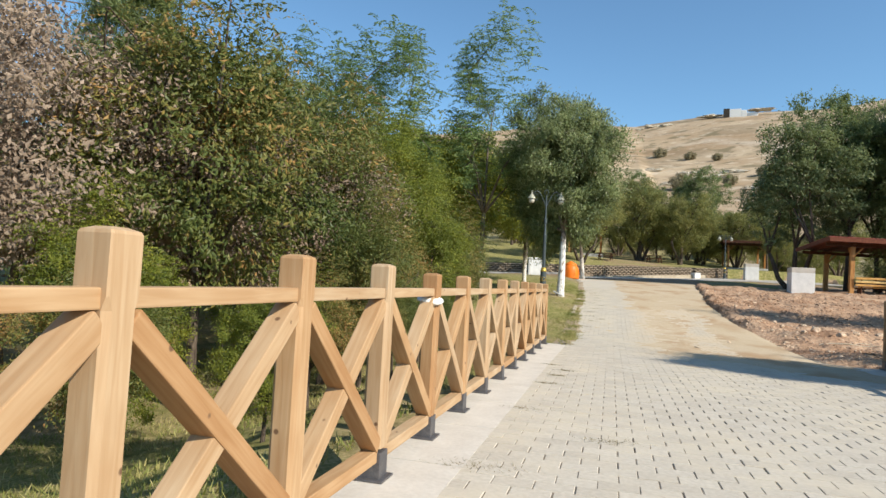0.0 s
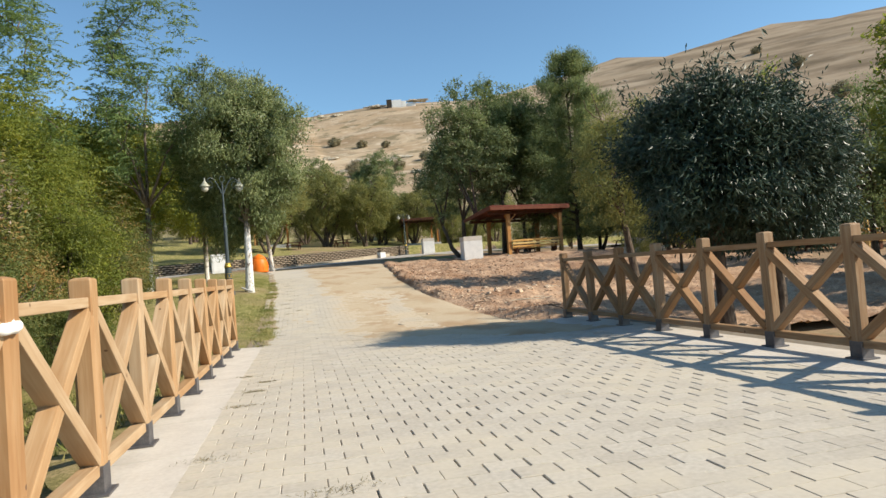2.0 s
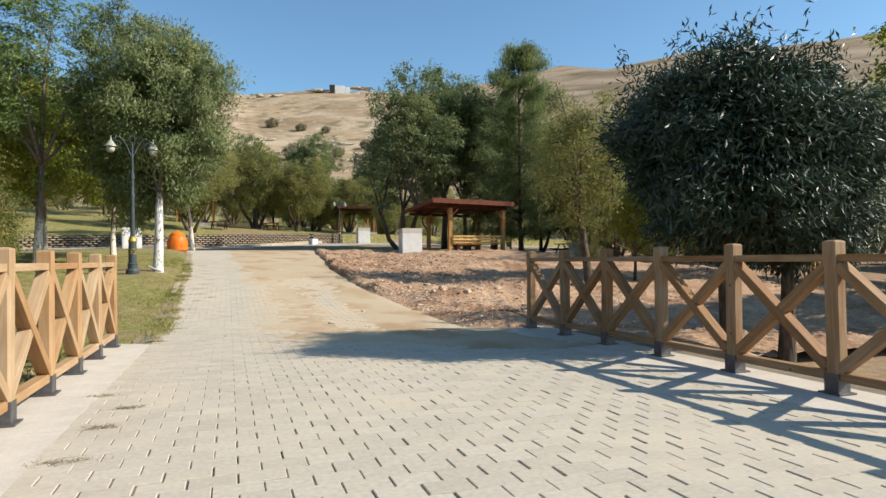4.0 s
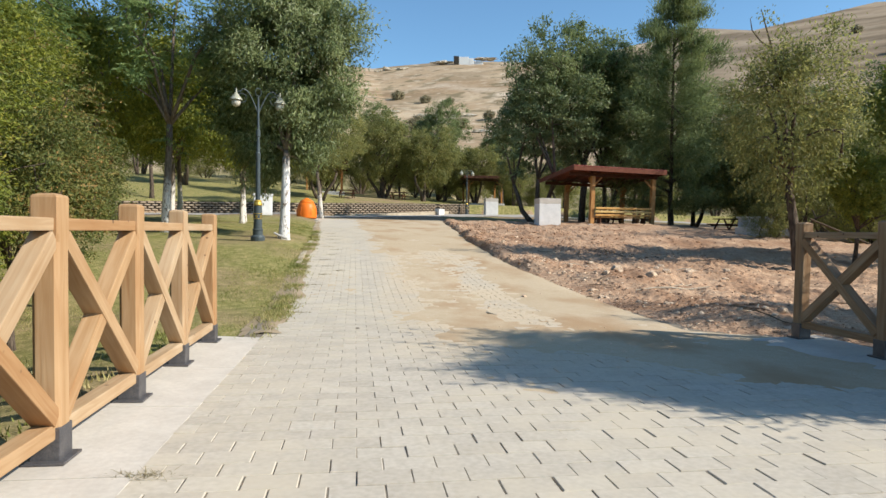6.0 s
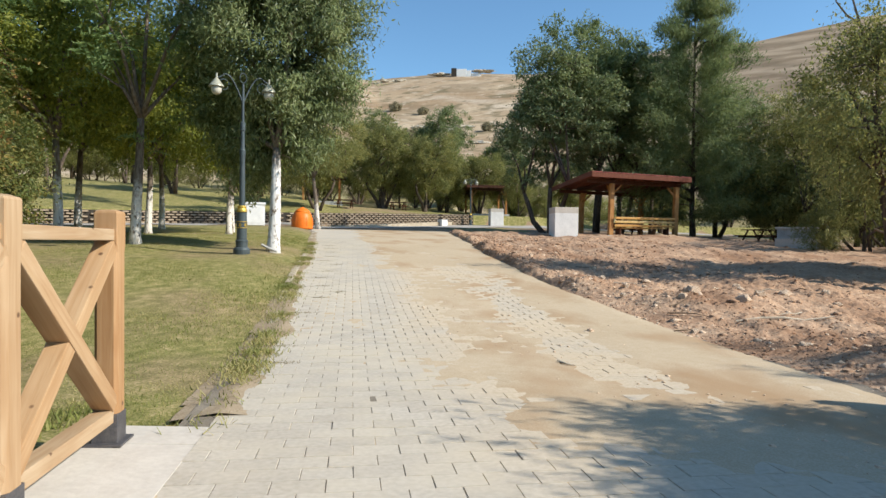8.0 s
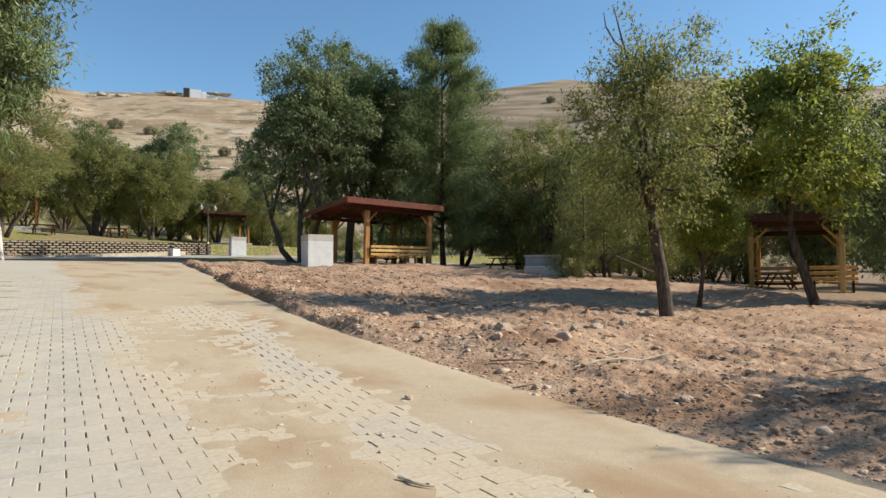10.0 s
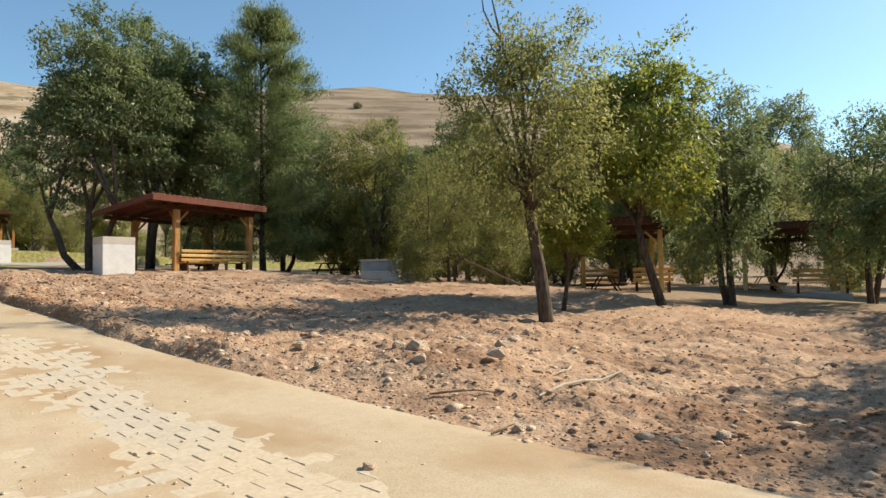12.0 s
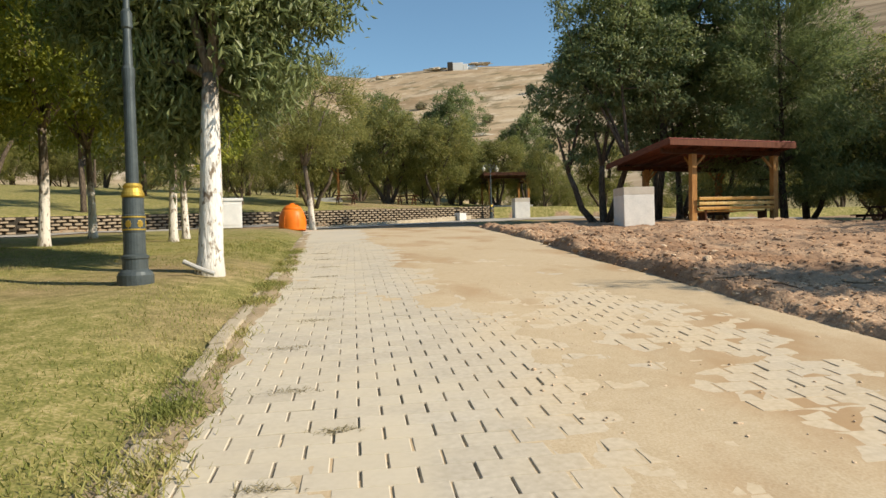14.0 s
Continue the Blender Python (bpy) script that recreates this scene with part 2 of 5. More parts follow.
def m_paver():
    m, nt, b = nodes_of("concrete_paver", 0.85, 0, 0.25)
    ge = nt.nodes.new("ShaderNodeNewGeometry")
    oi = nt.nodes.new("ShaderNodeObjectInfo")
    n1, n2, n3 = wtex(nt, 0.45, 4), wtex(nt, 28, 4), wtex(nt, 2.4, 5)
    c = ramp(nt, n2.outputs[0], [(0.3, (0.455, 0.41, 0.335)), (0.7, (0.555, 0.505, 0.425))]).outputs[0]
    ad = nt.nodes.new("ShaderNodeMath")
    ad.operation = "ADD"
    nt.links.new(ge.outputs["Random Per Island"], ad.inputs[0])
    nt.links.new(oi.outputs["Random"], ad.inputs[1])
    fr = nt.nodes.new("ShaderNodeMath")
    fr.operation = "FRACT"
    nt.links.new(ad.outputs[0], fr.inputs[0])
    c = mix(nt, 1.0, c, ramp(nt, fr.outputs[0], [(0, (0.88, 0.87, 0.86)), (1, (1, 1, 1))]).outputs[0], "MULTIPLY")
    dust = mix(nt, 0.5, n1.outputs[0], n3.outputs[0])
    c = mix(nt, ramp(nt, dust, [(0.45, (0, 0, 0)), (0.62, (0.75, 0.75, 0.75))]).outputs[0], c, (0.55, 0.485, 0.375))
    # sand trodden over the far side of the road
    ps = nt.nodes.new("ShaderNodeSeparateXYZ")
    nt.links.new(ge.outputs["Position"], ps.inputs[0])
    fx, fy = nt.nodes.new("ShaderNodeMapRange"), nt.nodes.new("ShaderNodeMapRange")
    for f, o, lo, hi in ((fx, 0, 1.5, 2.7), (fy, 1, 7.5, 10.5)):
        f.interpolation_type = "SMOOTHSTEP"
        f.inputs[1].default_value, f.inputs[2].default_value = lo, hi
        nt.links.new(ps.outputs[o], f.inputs[0])
    n4 = wtex(nt, 0.9, 6)
    k = mix(nt, 1.0, mix(nt, 1.0, fx.outputs[0], fy.outputs[0], "MULTIPLY"), ramp(nt, n4.outputs[0], [(0.34, (0.40, 0.40, 0.40)), (0.54, (1, 1, 1))]).outputs[0], "MULTIPLY")
    c = mix(nt, k, c, ramp(nt, n2.outputs[0], [(0.3, (0.50, 0.405, 0.28)), (0.7, (0.60, 0.50, 0.365))]).outputs[0])
    colour(nt, b, c)
    bump(nt, b, n2.outputs[0], 0.3, 0.004)
    return m


def m_sand(name, dark, mid, light, coarse=0.6, patch=None, clods=False):
    m, nt, b = nodes_of(name, 0.95, 0, 0.15)
    n1, n2, n3 = wtex(nt, coarse, 5), wtex(nt, 9, 6), wtex(nt, 70, 3)
    f = mix(nt, 0.5, mix(nt, 0.4, n1.outputs[0], n2.outputs[0]), n3.outputs[0])
    c = ramp(nt, f, [(0.34, dark), (0.5, mid), (0.66, light)]).outputs[0]
    if patch:
        pn = wtex(nt, patch[1], 6, (1.0, 0.55, 1.0))
        c = mix(nt, ramp(nt, pn.outputs[0], [(0.50, (0, 0, 0)), (0.66, (0.85, 0.85, 0.85))]).outputs[0], c, patch[0])
    if clods:
        # crumbled lumps of two sizes, paler where they have dried
        v1, v2 = wtex(nt, 8, kind="Voronoi"), wtex(nt, 26, kind="Voronoi")
        lump = mix(nt, 0.4, v1.outputs["Distance"], v2.outputs["Distance"])
        dry = mix(nt, 0.5, v1.outputs["Color"], v2.outputs["Color"])
        bw = nt.nodes.new("ShaderNodeRGBToBW")
        nt.links.new(dry, bw.inputs[0])
        c = mix(nt, 1.0, c, ramp(nt, bw.outputs[0], [(0.3, (0.86, 0.85, 0.84)), (0.5, (1, 1, 1)), (0.72, (1.16, 1.16, 1.15))]).outputs[0], "MULTIPLY")
        colour(nt, b, c)
        inv = ramp(nt, mix(nt, 0.5, lump, n2.outputs[0]), [(0.15, (1, 1, 1)), (0.65, (0, 0, 0))]).outputs[0]
        bump(nt, b, inv, 0.5, 0.034)
        return m
    colour(nt, b, c)
    bump(nt, b, mix(nt, 0.5, n2.outputs[0], n3.outputs[0]), 0.35, 0.010)
    return m


def m_ground():
    """Park earth with grass by the attribute 'grass', dry hillside by 'hill'."""
    m, nt, b = nodes_of("park_ground", 0.95, 0, 0.15)
    ag, ah = nt.nodes.new("ShaderNodeAttribute"), nt.nodes.new("ShaderNodeAttribute")
    ag.attribute_name, ah.attribute_name = "grass", "hill"
    n1, n2, n3 = wtex(nt, 0.35, 5), wtex(nt, 5, 5), wtex(nt, 40, 3)
    f = mix(nt, 0.5, n2.outputs[0], n3.outputs[0])
    earth = ramp(nt, f, [(0.35, (0.20, 0.135, 0.085)), (0.65, (0.38, 0.27, 0.175))]).outputs[0]
    grass = ramp(nt, f, [(0.35, (0.11, 0.12, 0.035)), (0.5, (0.22, 0.205, 0.07)), (0.68, (0.44, 0.35, 0.18))]).outputs[0]
    gm = nt.nodes.new("ShaderNodeMath")
    gm.operation = "MULTIPLY_ADD"
    gm.inputs[1].default_value = 0.9
    nt.links.new(n1.outputs[0], gm.inputs[0])
    nt.links.new(ag.outputs["Fac"], gm.inputs[2])
    gk = ramp(nt, gm.outputs[0], [(0.55, (0, 0, 0)), (0.85, (1, 1, 1))]).outputs[0]
    near = mix(nt, gk, earth, grass)
    # the hillside: tan steppe, pale rock ledges along the slope, scrub
    h1, h2 = wtex(nt, 0.012, 7, (1, 1, 3.2)), wtex(nt, 0.06, 6)
    h3 = wtex(nt, 0.018, 9, (1, 1, 2.6))
    hc = ramp(nt, h1.outputs[0], [(0.35, (0.29, 0.195, 0.11)), (0.52, (0.39, 0.285, 0.175)), (0.7, (0.48, 0.375, 0.25))]).outputs[0]
    hc = mix(nt, ramp(nt, h3.outputs[0], [(0.38, (0.55, 0.55, 0.55)), (0.48, (0, 0, 0))]).outputs[0], hc, (0.20, 0.145, 0.085))
    hc = mix(nt, ramp(nt, h3.outputs[0], [(0.56, (0, 0, 0)), (0.68, (0.5, 0.5, 0.5))]).outputs[0], hc, (0.62, 0.54, 0.43))
    hc = mix(nt, ramp(nt, h2.outputs[0], [(0.55, (0, 0, 0)), (0.63, (0.8, 0.8, 0.8))]).outputs[0], hc, (0.16, 0.13, 0.07))
    h4, h5 = wtex(nt, 0.11, 8), wtex(nt, 0.3, 6, (1, 1, 2))
    hc = mix(nt, ramp(nt, h4.outputs[0], [(0.56, (0, 0, 0)), (0.66, (0.6, 0.6, 0.6))]).outputs[0], hc, (0.56, 0.46, 0.34))
    hc = mix(nt, ramp(nt, h5.outputs[0], [(0.34, (0.6, 0.6, 0.6)), (0.42, (0, 0, 0))]).outputs[0], hc, (0.21, 0.155, 0.09))
    # the brown terraced flank of the nearer hill
    af = nt.nodes.new("ShaderNodeAttribute")
    af.attribute_name = "flank"
    h6 = wtex(nt, 0.02, 7, (1, 1, 6))
    flank = ramp(nt, h6.outputs[0], [(0.36, (0.13, 0.095, 0.06)), (0.48, (0.235, 0.175, 0.115)), (0.64, (0.345, 0.27, 0.185))]).outputs[0]
    hc = mix(nt, af.outputs["Fac"], hc, flank)
    colour(nt, b, mix(nt, ah.outputs["Fac"], near, hc))
    bump(nt, b, f, 0.5, 0.03)
    return m


PAVER = m_paver()
SAND = m_sand("ochre_sand", (0.42, 0.32, 0.205), (0.495, 0.395, 0.268), (0.565, 0.47, 0.345), 0.35, ((0.38, 0.25, 0.14), 0.75))
BED = m_sand("joint_sand", (0.13, 0.11, 0.085), (0.21, 0.18, 0.14), (0.30, 0.26, 0.205), 2.0)
DIRT = m_sand("reddish_earth", (0.27, 0.16, 0.097), (0.41, 0.265, 0.17), (0.55, 0.41, 0.285), 0.9, ((0.275, 0.16, 0.095), 0.8), True)
SOIL = m_sand("verge_earth", (0.22, 0.165, 0.105), (0.34, 0.265, 0.175), (0.45, 0.365, 0.26), 2.0)
GROUND = m_ground()


# ---- building helpers ----
def mesh_of(name, verts, faces, material, smooth=False):
    me = bpy.data.meshes.new(name)
    me.from_pydata([tuple(v) for v in verts], [], faces)
    me.materials.append(material)
    if smooth:
        me.polygons.foreach_set("use_smooth", [True] * len(me.polygons))
    me.update()
    return me


def part(name, bm, material, parent=None, label="", m=None, smooth=False):
    """Links a bmesh (or a mesh) as one mesh object under its thing."""
    if isinstance(bm, bpy.types.Mesh):
        me = bm
    else:
        me = bpy.data.meshes.new(name)
        bm.normal_update()
        bm.to_mesh(me)
        bm.free()
        me.materials.append(material)
        if smooth:
            me.polygons.foreach_set("use_smooth", [True] * len(me.polygons))
    ob = new(name, me)
    ob.parent = parent
    if m is not None:
        ob.matrix_basis = m
    if label:
        tagged(ob, label)
    return ob


def box(x0, y0, z0, x1, y1, z1, bev=0.008, bm=None):
    """A box with bevelled edges; added to bm when given."""
    b = bmesh.new()
    bmesh.ops.create_cube(b, size=1)
    bmesh.ops.scale(b, vec=(x1 - x0, y1 - y0, z1 - z0), verts=b.verts)
    bmesh.ops.translate(b, vec=((x0 + x1) / 2, (y0 + y1) / 2, (z0 + z1) / 2), verts=b.verts)
    if bev:
        bmesh.ops.bevel(b, geom=b.edges[:], offset=bev, segments=2, profile=0.6, affect="EDGES")
    if bm is None:
        return b
    me = bpy.data.meshes.new("tmp")
    b.to_mesh(me)
    b.free()
    bm.from_mesh(me)
    bpy.data.meshes.remove(me)
    return bm


def beam(p, q, w, d, bev=0.006, up=(0, 0, 1)):
    """A squared timber from p to q; its own length runs along local z."""
    p, q = Vector(p), Vector(q)
    ax = (q - p)
    ln = ax.length
    z = ax.normalized()
    x = Vector(up).cross(z)
    if x.length < 1e-4:
        x = Vector((1, 0, 0))
    x.normalize()
    y = z.cross(x)
    m = Matrix((x, y, z)).transposed().to_4x4()
    m.translation = p
    return box(-w / 2, -d / 2, 0, w / 2, d / 2, ln, bev), m


def lathe(profile, seg=20):
    """A turned shape from (radius, height) pairs."""
    bm = bmesh.new()
    rings = []
    for r, z in profile:
        rings.append([bm.verts.new((r * math.cos(2 * math.pi * i / seg), r * math.sin(2 * math.pi * i / seg), z)) for i in range(seg)])
    for a, c in zip(rings, rings[1:]):
        for i in range(seg):
            bm.faces.new((a[i], a[(i + 1) % seg], c[(i + 1) % seg], c[i]))
    bm.faces.new(rings[0][::-1])
    bm.faces.new(rings[-1])
    return bm


def tube(points, radii, seg=8, bm=None):
    """A tapered tube along points."""
    bm = bm or bmesh.new()
    prev = None
    pts = [Vector(p) for p in points]
    for i, p in enumerate(pts):
        t = (pts[min(i + 1, len(pts) - 1)] - pts[max(i - 1, 0)]).normalized()
        a = t.cross(Vector((0.31, 0.95, 0.05)))
        if a.length < 1e-3:
            a = t.cross(Vector((1, 0, 0)))
        a.normalize()
        c = t.cross(a)
        ring = [bm.verts.new(p + radii[i] * (math.cos(2 * math.pi * k / seg) * a + math.sin(2 * math.pi * k / seg) * c)) for k in range(seg)]
        if prev:
            for k in range(seg):
                bm.faces.new((prev[k], prev[(k + 1) % seg], ring[(k + 1) % seg], ring[k]))
        else:
            bm.faces.new(ring[::-1])
        prev = ring
    bm.faces.new(prev)
    return bm


def thing(name, label, category, m, group="", kind=""):
    e = new(name)
    e.empty_display_size = 0.2
    e.matrix_basis = m
    return tagged(e, label, category, group, kind)


def smooth_step(a, b, v):
    t = np.clip((v - a) / (b - a), 0, 1)
    return t * t * (3 - 2 * t)


_rs = np.random.RandomState(5)
_WAVES = [(_rs.uniform(0, 2 * math.pi), _rs.uniform(0, 6.28), s) for s in (0.25, 0.6, 1.3, 2.7, 5.2, 9.5) for _ in range(4)]


def bumps(x, y, lo, hi):
    """Smooth uneven relief from waves between two frequencies, about -1 to 1."""
    out, n = 0, 0
    for a, ph, s in _WAVES:
        if lo <= s <= hi:
            out = out + np.sin(s * 2.1 * (x * math.cos(a) + y * math.sin(a)) + ph + 1.3 * np.sin(s * 0.9 * (y * math.cos(a) - x * math.sin(a)) + 2 * ph))
            n += 1
    return out / max(n, 1) ** 0.5


# ---- the lie of the land ----
ROAD_Y = [-400, 6, 9, 13, 15, 17, 20, 22.5, 30, 37.5, 44, 52, 61, 66, 80, 110]
ROAD_Z = [0, 0, -0.03, -0.045, 0.04, 0.18, 0.44, 0.66, 1.12, 1.5, 1.8, 2.2, 2.7, 3.0, 4.6, 7.5]
EL_H = [-180, -90, -45, -20, -3, 1.5, 8.6, 21, 35, 48, 62, 74, 81, 90, 120, 180]
EL_V = [3, 6, 11, 14, 14.7, 14.4, 15.4, 16.3, 17.4, 17.3, 15.6, 11.8, 9.2, 7.5, 4, 3]
WALL_X, WALL_Y = [-40, -24, -13.3, -3.5, 9.0, 12.5, 40], [24, 35, 44.0, 52.8, 62.3, 64.3, 68]


def road_z(y):
    z = 0
    for o in (-1.2, -0.4, 0.4, 1.2):
        z = z + np.interp(y + o, ROAD_Y, ROAD_Z) / 4
    return z


def left_edge(y):
    return np.interp(y, [-400, 10.3, 15, 19, 24, 33, 40, 46], [0.38, 0.38, 0.33, 0.12, 0.08, -0.35, -0.7, -1.3])


def right_edge(y):
    return np.interp(y, [-400, 9.3, 9.9, 10.6, 14, 17, 20, 25, 30, 41, 46], [6.5, 6.5, 6.1, 5.15, 5.2, 5.15, 5.0, 5.1, 5.6, 6.5, 7.0])


def land(x, y):
    """Height of the ground sheet."""
    x, y = np.asarray(x, float), np.asarray(y, float)
    z = road_z(np.minimum(y, 66))
    # lower ground to both sides of the first stretch
    dip = smooth_step(-0.5, -4.0, x) * (1 - smooth_step(8.5, 17, y))
    z = z - 0.75 * dip
    dip2 = smooth_step(6.5, 8.5, x) * (1 - smooth_step(6.0, 12, y))
    z = z - 0.3 * dip2
    verge = smooth_step(0.1, -0.6, x - left_edge(y)) * smooth_step(10, 12.5, y)
    z = z + (0.05 + 0.20 * smooth_step(13, 21, y)) * verge * (0.55 + 0.45 * smooth_step(-0.2, -1.2, x - left_edge(y)))
    z = z - 0.03 * np.clip(x - 18, 0, 20) * smooth_step(20, 34, y)
    wy = np.interp(x, WALL_X, WALL_Y)
    beyond = y - wy
    z = z + np.where(beyond > 0.3, 0.85, 0.0) + 0.075 * np.clip(beyond - 1, 0, 60) * (1 - smooth_step(14, 22, x))
    z = z + 0.05 * bumps(x, y, 0.2, 0.7) * smooth_step(0, 3, np.abs(x - 3) - 4)
    # the hills all round
    dx, dy = x - 1.4, y - 6
    r = np.hypot(dx, dy)
    hd = np.degrees(np.arctan2(dx, dy))
    el = np.interp(hd, EL_H, EL_V)
    crest = 620 * np.tan(np.radians(el))
    t = np.clip((r - 95) / 525, 0, 1)
    rise = crest * (0.55 * t + 0.45 * t * t)
    rise = rise + crest * 0.012 * bumps(x / 90, y / 90, 0.2, 3) * np.sin(np.pi * t)
    back = np.clip((r - 620) / 600, 0, 1)
    rise = np.where(r > 620, crest * (1 - 0.6 * back), rise)
    return np.where(r > 95, np.maximum(z * (1 - t), 0) + rise, z)


def spaced(lo, hi, step, far, grow=1.18):
    a = list(np.arange(lo, hi + 1e-6, step))
    s, v = step, hi
    while v < far:
        s *= grow
        v += s
        a.append(v)
    s, v = step, lo
    while v > -far:
        s *= grow
        v -= s
        a.insert(0, v)
    return np.array(a)


def sheet(name, xs, ys, height, material, keep=None, smooth=True):
    X, Y = np.meshgrid(xs, ys)
    Z = height(X, Y)
    nx, ny = len(xs), len(ys)
    me = bpy.data.meshes.new(name)
    idx = np.arange(nx * ny).reshape(ny, nx)
    q = np.stack([idx[:-1, :-1], idx[:-1, 1:], idx[1:, 1:], idx[1:, :-1]], -1)
    if keep is not None:
        cx, cy = (X[:-1, :-1] + X[1:, 1:]) / 2, (Y[:-1, :-1] + Y[1:, 1:]) / 2
        q = q[keep(cx, cy)]
    q = q.reshape(-1, 4)
    used, inv = np.unique(q, return_inverse=True)
    co = np.stack([X.ravel(), Y.ravel(), Z.ravel()], -1)[used]
    quick_mesh(me, co, inv.reshape(-1, 4))
    me.materials.append(material)
    if smooth:
        me.polygons.foreach_set("use_smooth", np.ones(len(q), bool))
    return new(name, me)


def quick_mesh(me, co, quads):
    me.vertices.add(len(co))
    me.vertices.foreach_set("co", np.asarray(co, np.float32).ravel())
    n = len(quads)
    k = quads.shape[1]
    me.loops.add(n * k)
    me.loops.foreach_set("vertex_index", np.asarray(quads, np.int32).ravel())
    me.polygons.add(n)
    me.polygons.foreach_set("loop_start", np.arange(0, n * k, k, dtype=np.int32))
    me.polygons.foreach_set("use_smooth", np.zeros(n, bool))
    me.update(calc_edges=True)


# ---- ground, road, earth ----
ground = sheet("ground", spaced(-14, 26, 0.5, 3200), spaced(-8, 74, 0.5, 3200), lambda x, y: land(x, y) - 0.06, GROUND)
tagged(ground, "dry park ground with patchy grass and bare tan hills", "ground", kind="structure")
gx = np.empty(len(ground.data.vertices) * 3, np.float32)
ground.data.vertices.foreach_get("co", gx)
gx = gx.reshape(-1, 3)
rr = np.hypot(gx[:, 0] - 1.4, gx[:, 1] - 6)
at = ground.data.attributes.new("hill", "FLOAT", "POINT")
at.data.foreach_set("value", smooth_step(85, 125, rr).astype(np.float32))
bearing = np.degrees(np.arctan2(gx[:, 0] - 1.4, gx[:, 1] - 6))
at = ground.data.attributes.new("flank", "FLOAT", "POINT")
at.data.foreach_set("value", (0.8 * smooth_step(15, 32, bearing) * (1 - smooth_step(85, 110, bearing))).astype(np.float32))
gr = np.where(gx[:, 0] < 0.5, np.where(gx[:, 1] < 10, 0.34, 0.36), 0.05) + np.where((gx[:, 1] > 46) & (gx[:, 0] > 8), 0.32, 0.0) + np.where(gx[:, 1] > np.interp(gx[:, 0], WALL_X, WALL_Y), 0.26, 0)
gr = np.where((gx[:, 1] > np.interp(gx[:, 0], WALL_X, WALL_Y) - 6) & (gx[:, 1] < np.interp(gx[:, 0], WALL_X, WALL_Y)) , -0.3, gr)
gr = np.where((gx[:, 0] > 13.5) & (gx[:, 1] > 22) & (gx[:, 1] < 58), -0.12, gr)
at = ground.data.attributes.new("grass", "FLOAT", "POINT")
at.data.foreach_set("value", gr.astype(np.float32))


def road_land(x, y):
    fill = 0.0075 * (1 - smooth_step(0.5, 2.4, x + 0.5 * bumps(x, y, 0.2, 0.7))) + 0.003 * bumps(x, y, 0.5, 3)
    return road_z(y) - 0.0125 + np.minimum(fill + 0.006 * smooth_step(3.5, 6, y) * (1 - smooth_step(11, 14, y)), 0.0068)


road = sheet("road", np.arange(-2, 7.6, 0.2), np.arange(-9, 46.5, 0.25), road_land, BED,
             lambda x, y: (x > left_edge(y) - 0.1) & (x < right_edge(y) + 0.4))
tagged(road, "sandy bed of the paved park road", "road", kind="structure")


def dirt_land(x, y):
    inside = x - right_edge(y)
    soft = 1 - smooth_step(15, 19, y)
    lot = np.clip((inside + 0.05) / (0.4 + 1.3 * soft), 0, 1)
    lot = lot * lot * (3 - 2 * lot)
    ridge = np.exp(-((inside - 0.55) / 0.45) ** 2) * (0.07 + 0.05 * bumps(x, y, 0.5, 1.5)) * (1 - 0.85 * soft)
    heap = 0.20 * np.exp(-(((x - 7.2) / 1.5) ** 2 + ((y - 15.6) / 1.0) ** 2)) + 0.12 * np.exp(-(((x - 6.6) / 0.8) ** 2 + ((y - 11.2) / 0.9) ** 2))
    rough = 0.030 * bumps(x, y, 0.5, 1.5) + 0.028 * bumps(x, y, 2.5, 5.5) + 0.022 * np.abs(bumps(x * 1.3, y * 1.3, 5, 10)) + 0.018 * np.abs(bumps(x * 2.3 + 3, y * 2.3, 5, 10)) + 0.011 * np.abs(bumps(x * 4.1 + 7, y * 4.1, 5, 10)) * (0.6 + 0.6 * bumps(x, y, 0.5, 1.5))
    side = smooth_step(40, 46, y) + smooth_step(19, 24, x - 0.25 * np.maximum(y - 18, 0))
    return np.maximum(land(x, y), road_z(y) - 0.3) + lot * (0.06 + ridge + heap + rough) - np.where(y < 18, 0.03, 0.10) * (1 - lot) - 0.25 * np.clip(side, 0, 1)


dirt = sheet("earth_lot", np.concatenate([np.arange(4.4, 10, 0.042), np.arange(10, 14, 0.085), np.arange(14, 34, 0.3)]),
             np.concatenate([np.arange(7.0, 9.6, 0.12), np.arange(9.6, 18, 0.042), np.arange(18, 24, 0.085), np.arange(24, 46, 0.25)]), dirt_land, DIRT,
             lambda x, y: (x > right_edge(y) - 0.2) & ((y > 9.4) | (x > 6.7)))
tagged(dirt, "churned reddish earth lot with clods beside the road", "ground", kind="structure")


def sand_land(x, y):
    e = right_edge(y)
    mid = np.interp(y, [7.5, 9, 9.8, 11.5, 13, 16, 20, 25, 30, 44], [5.6, 3.7, 2.65, 2.45, 2.55, 2.6, 2.5, 2.1, 1.9, 1.6])
    cover = smooth_step(-0.9, 0.55, x - mid) + 0.26 * bumps(x, y, 0.5, 1.6) + 0.20 * bumps(x, y, 2.5, 10)
    # a swept streak of bare pavers along the wheel track
    track = np.interp(y, [10, 12, 14.7, 17.3, 21], [4.1, 3.65, 3.75, 4.0, 3.8])
    swept = np.exp(-((x - track) / (0.40 + 0.35 * smooth_step(16, 18, y))) ** 2) * smooth_step(10, 11.2, y) * (1 - smooth_step(20, 24, y))
    deep = cover - 0.60 - 0.80 * swept
    return road_z(y) + 0.002 + np.where(deep > 0, 0.011, 0.024) * deep - 0.05 * smooth_step(0.0, 0.8, x - e)


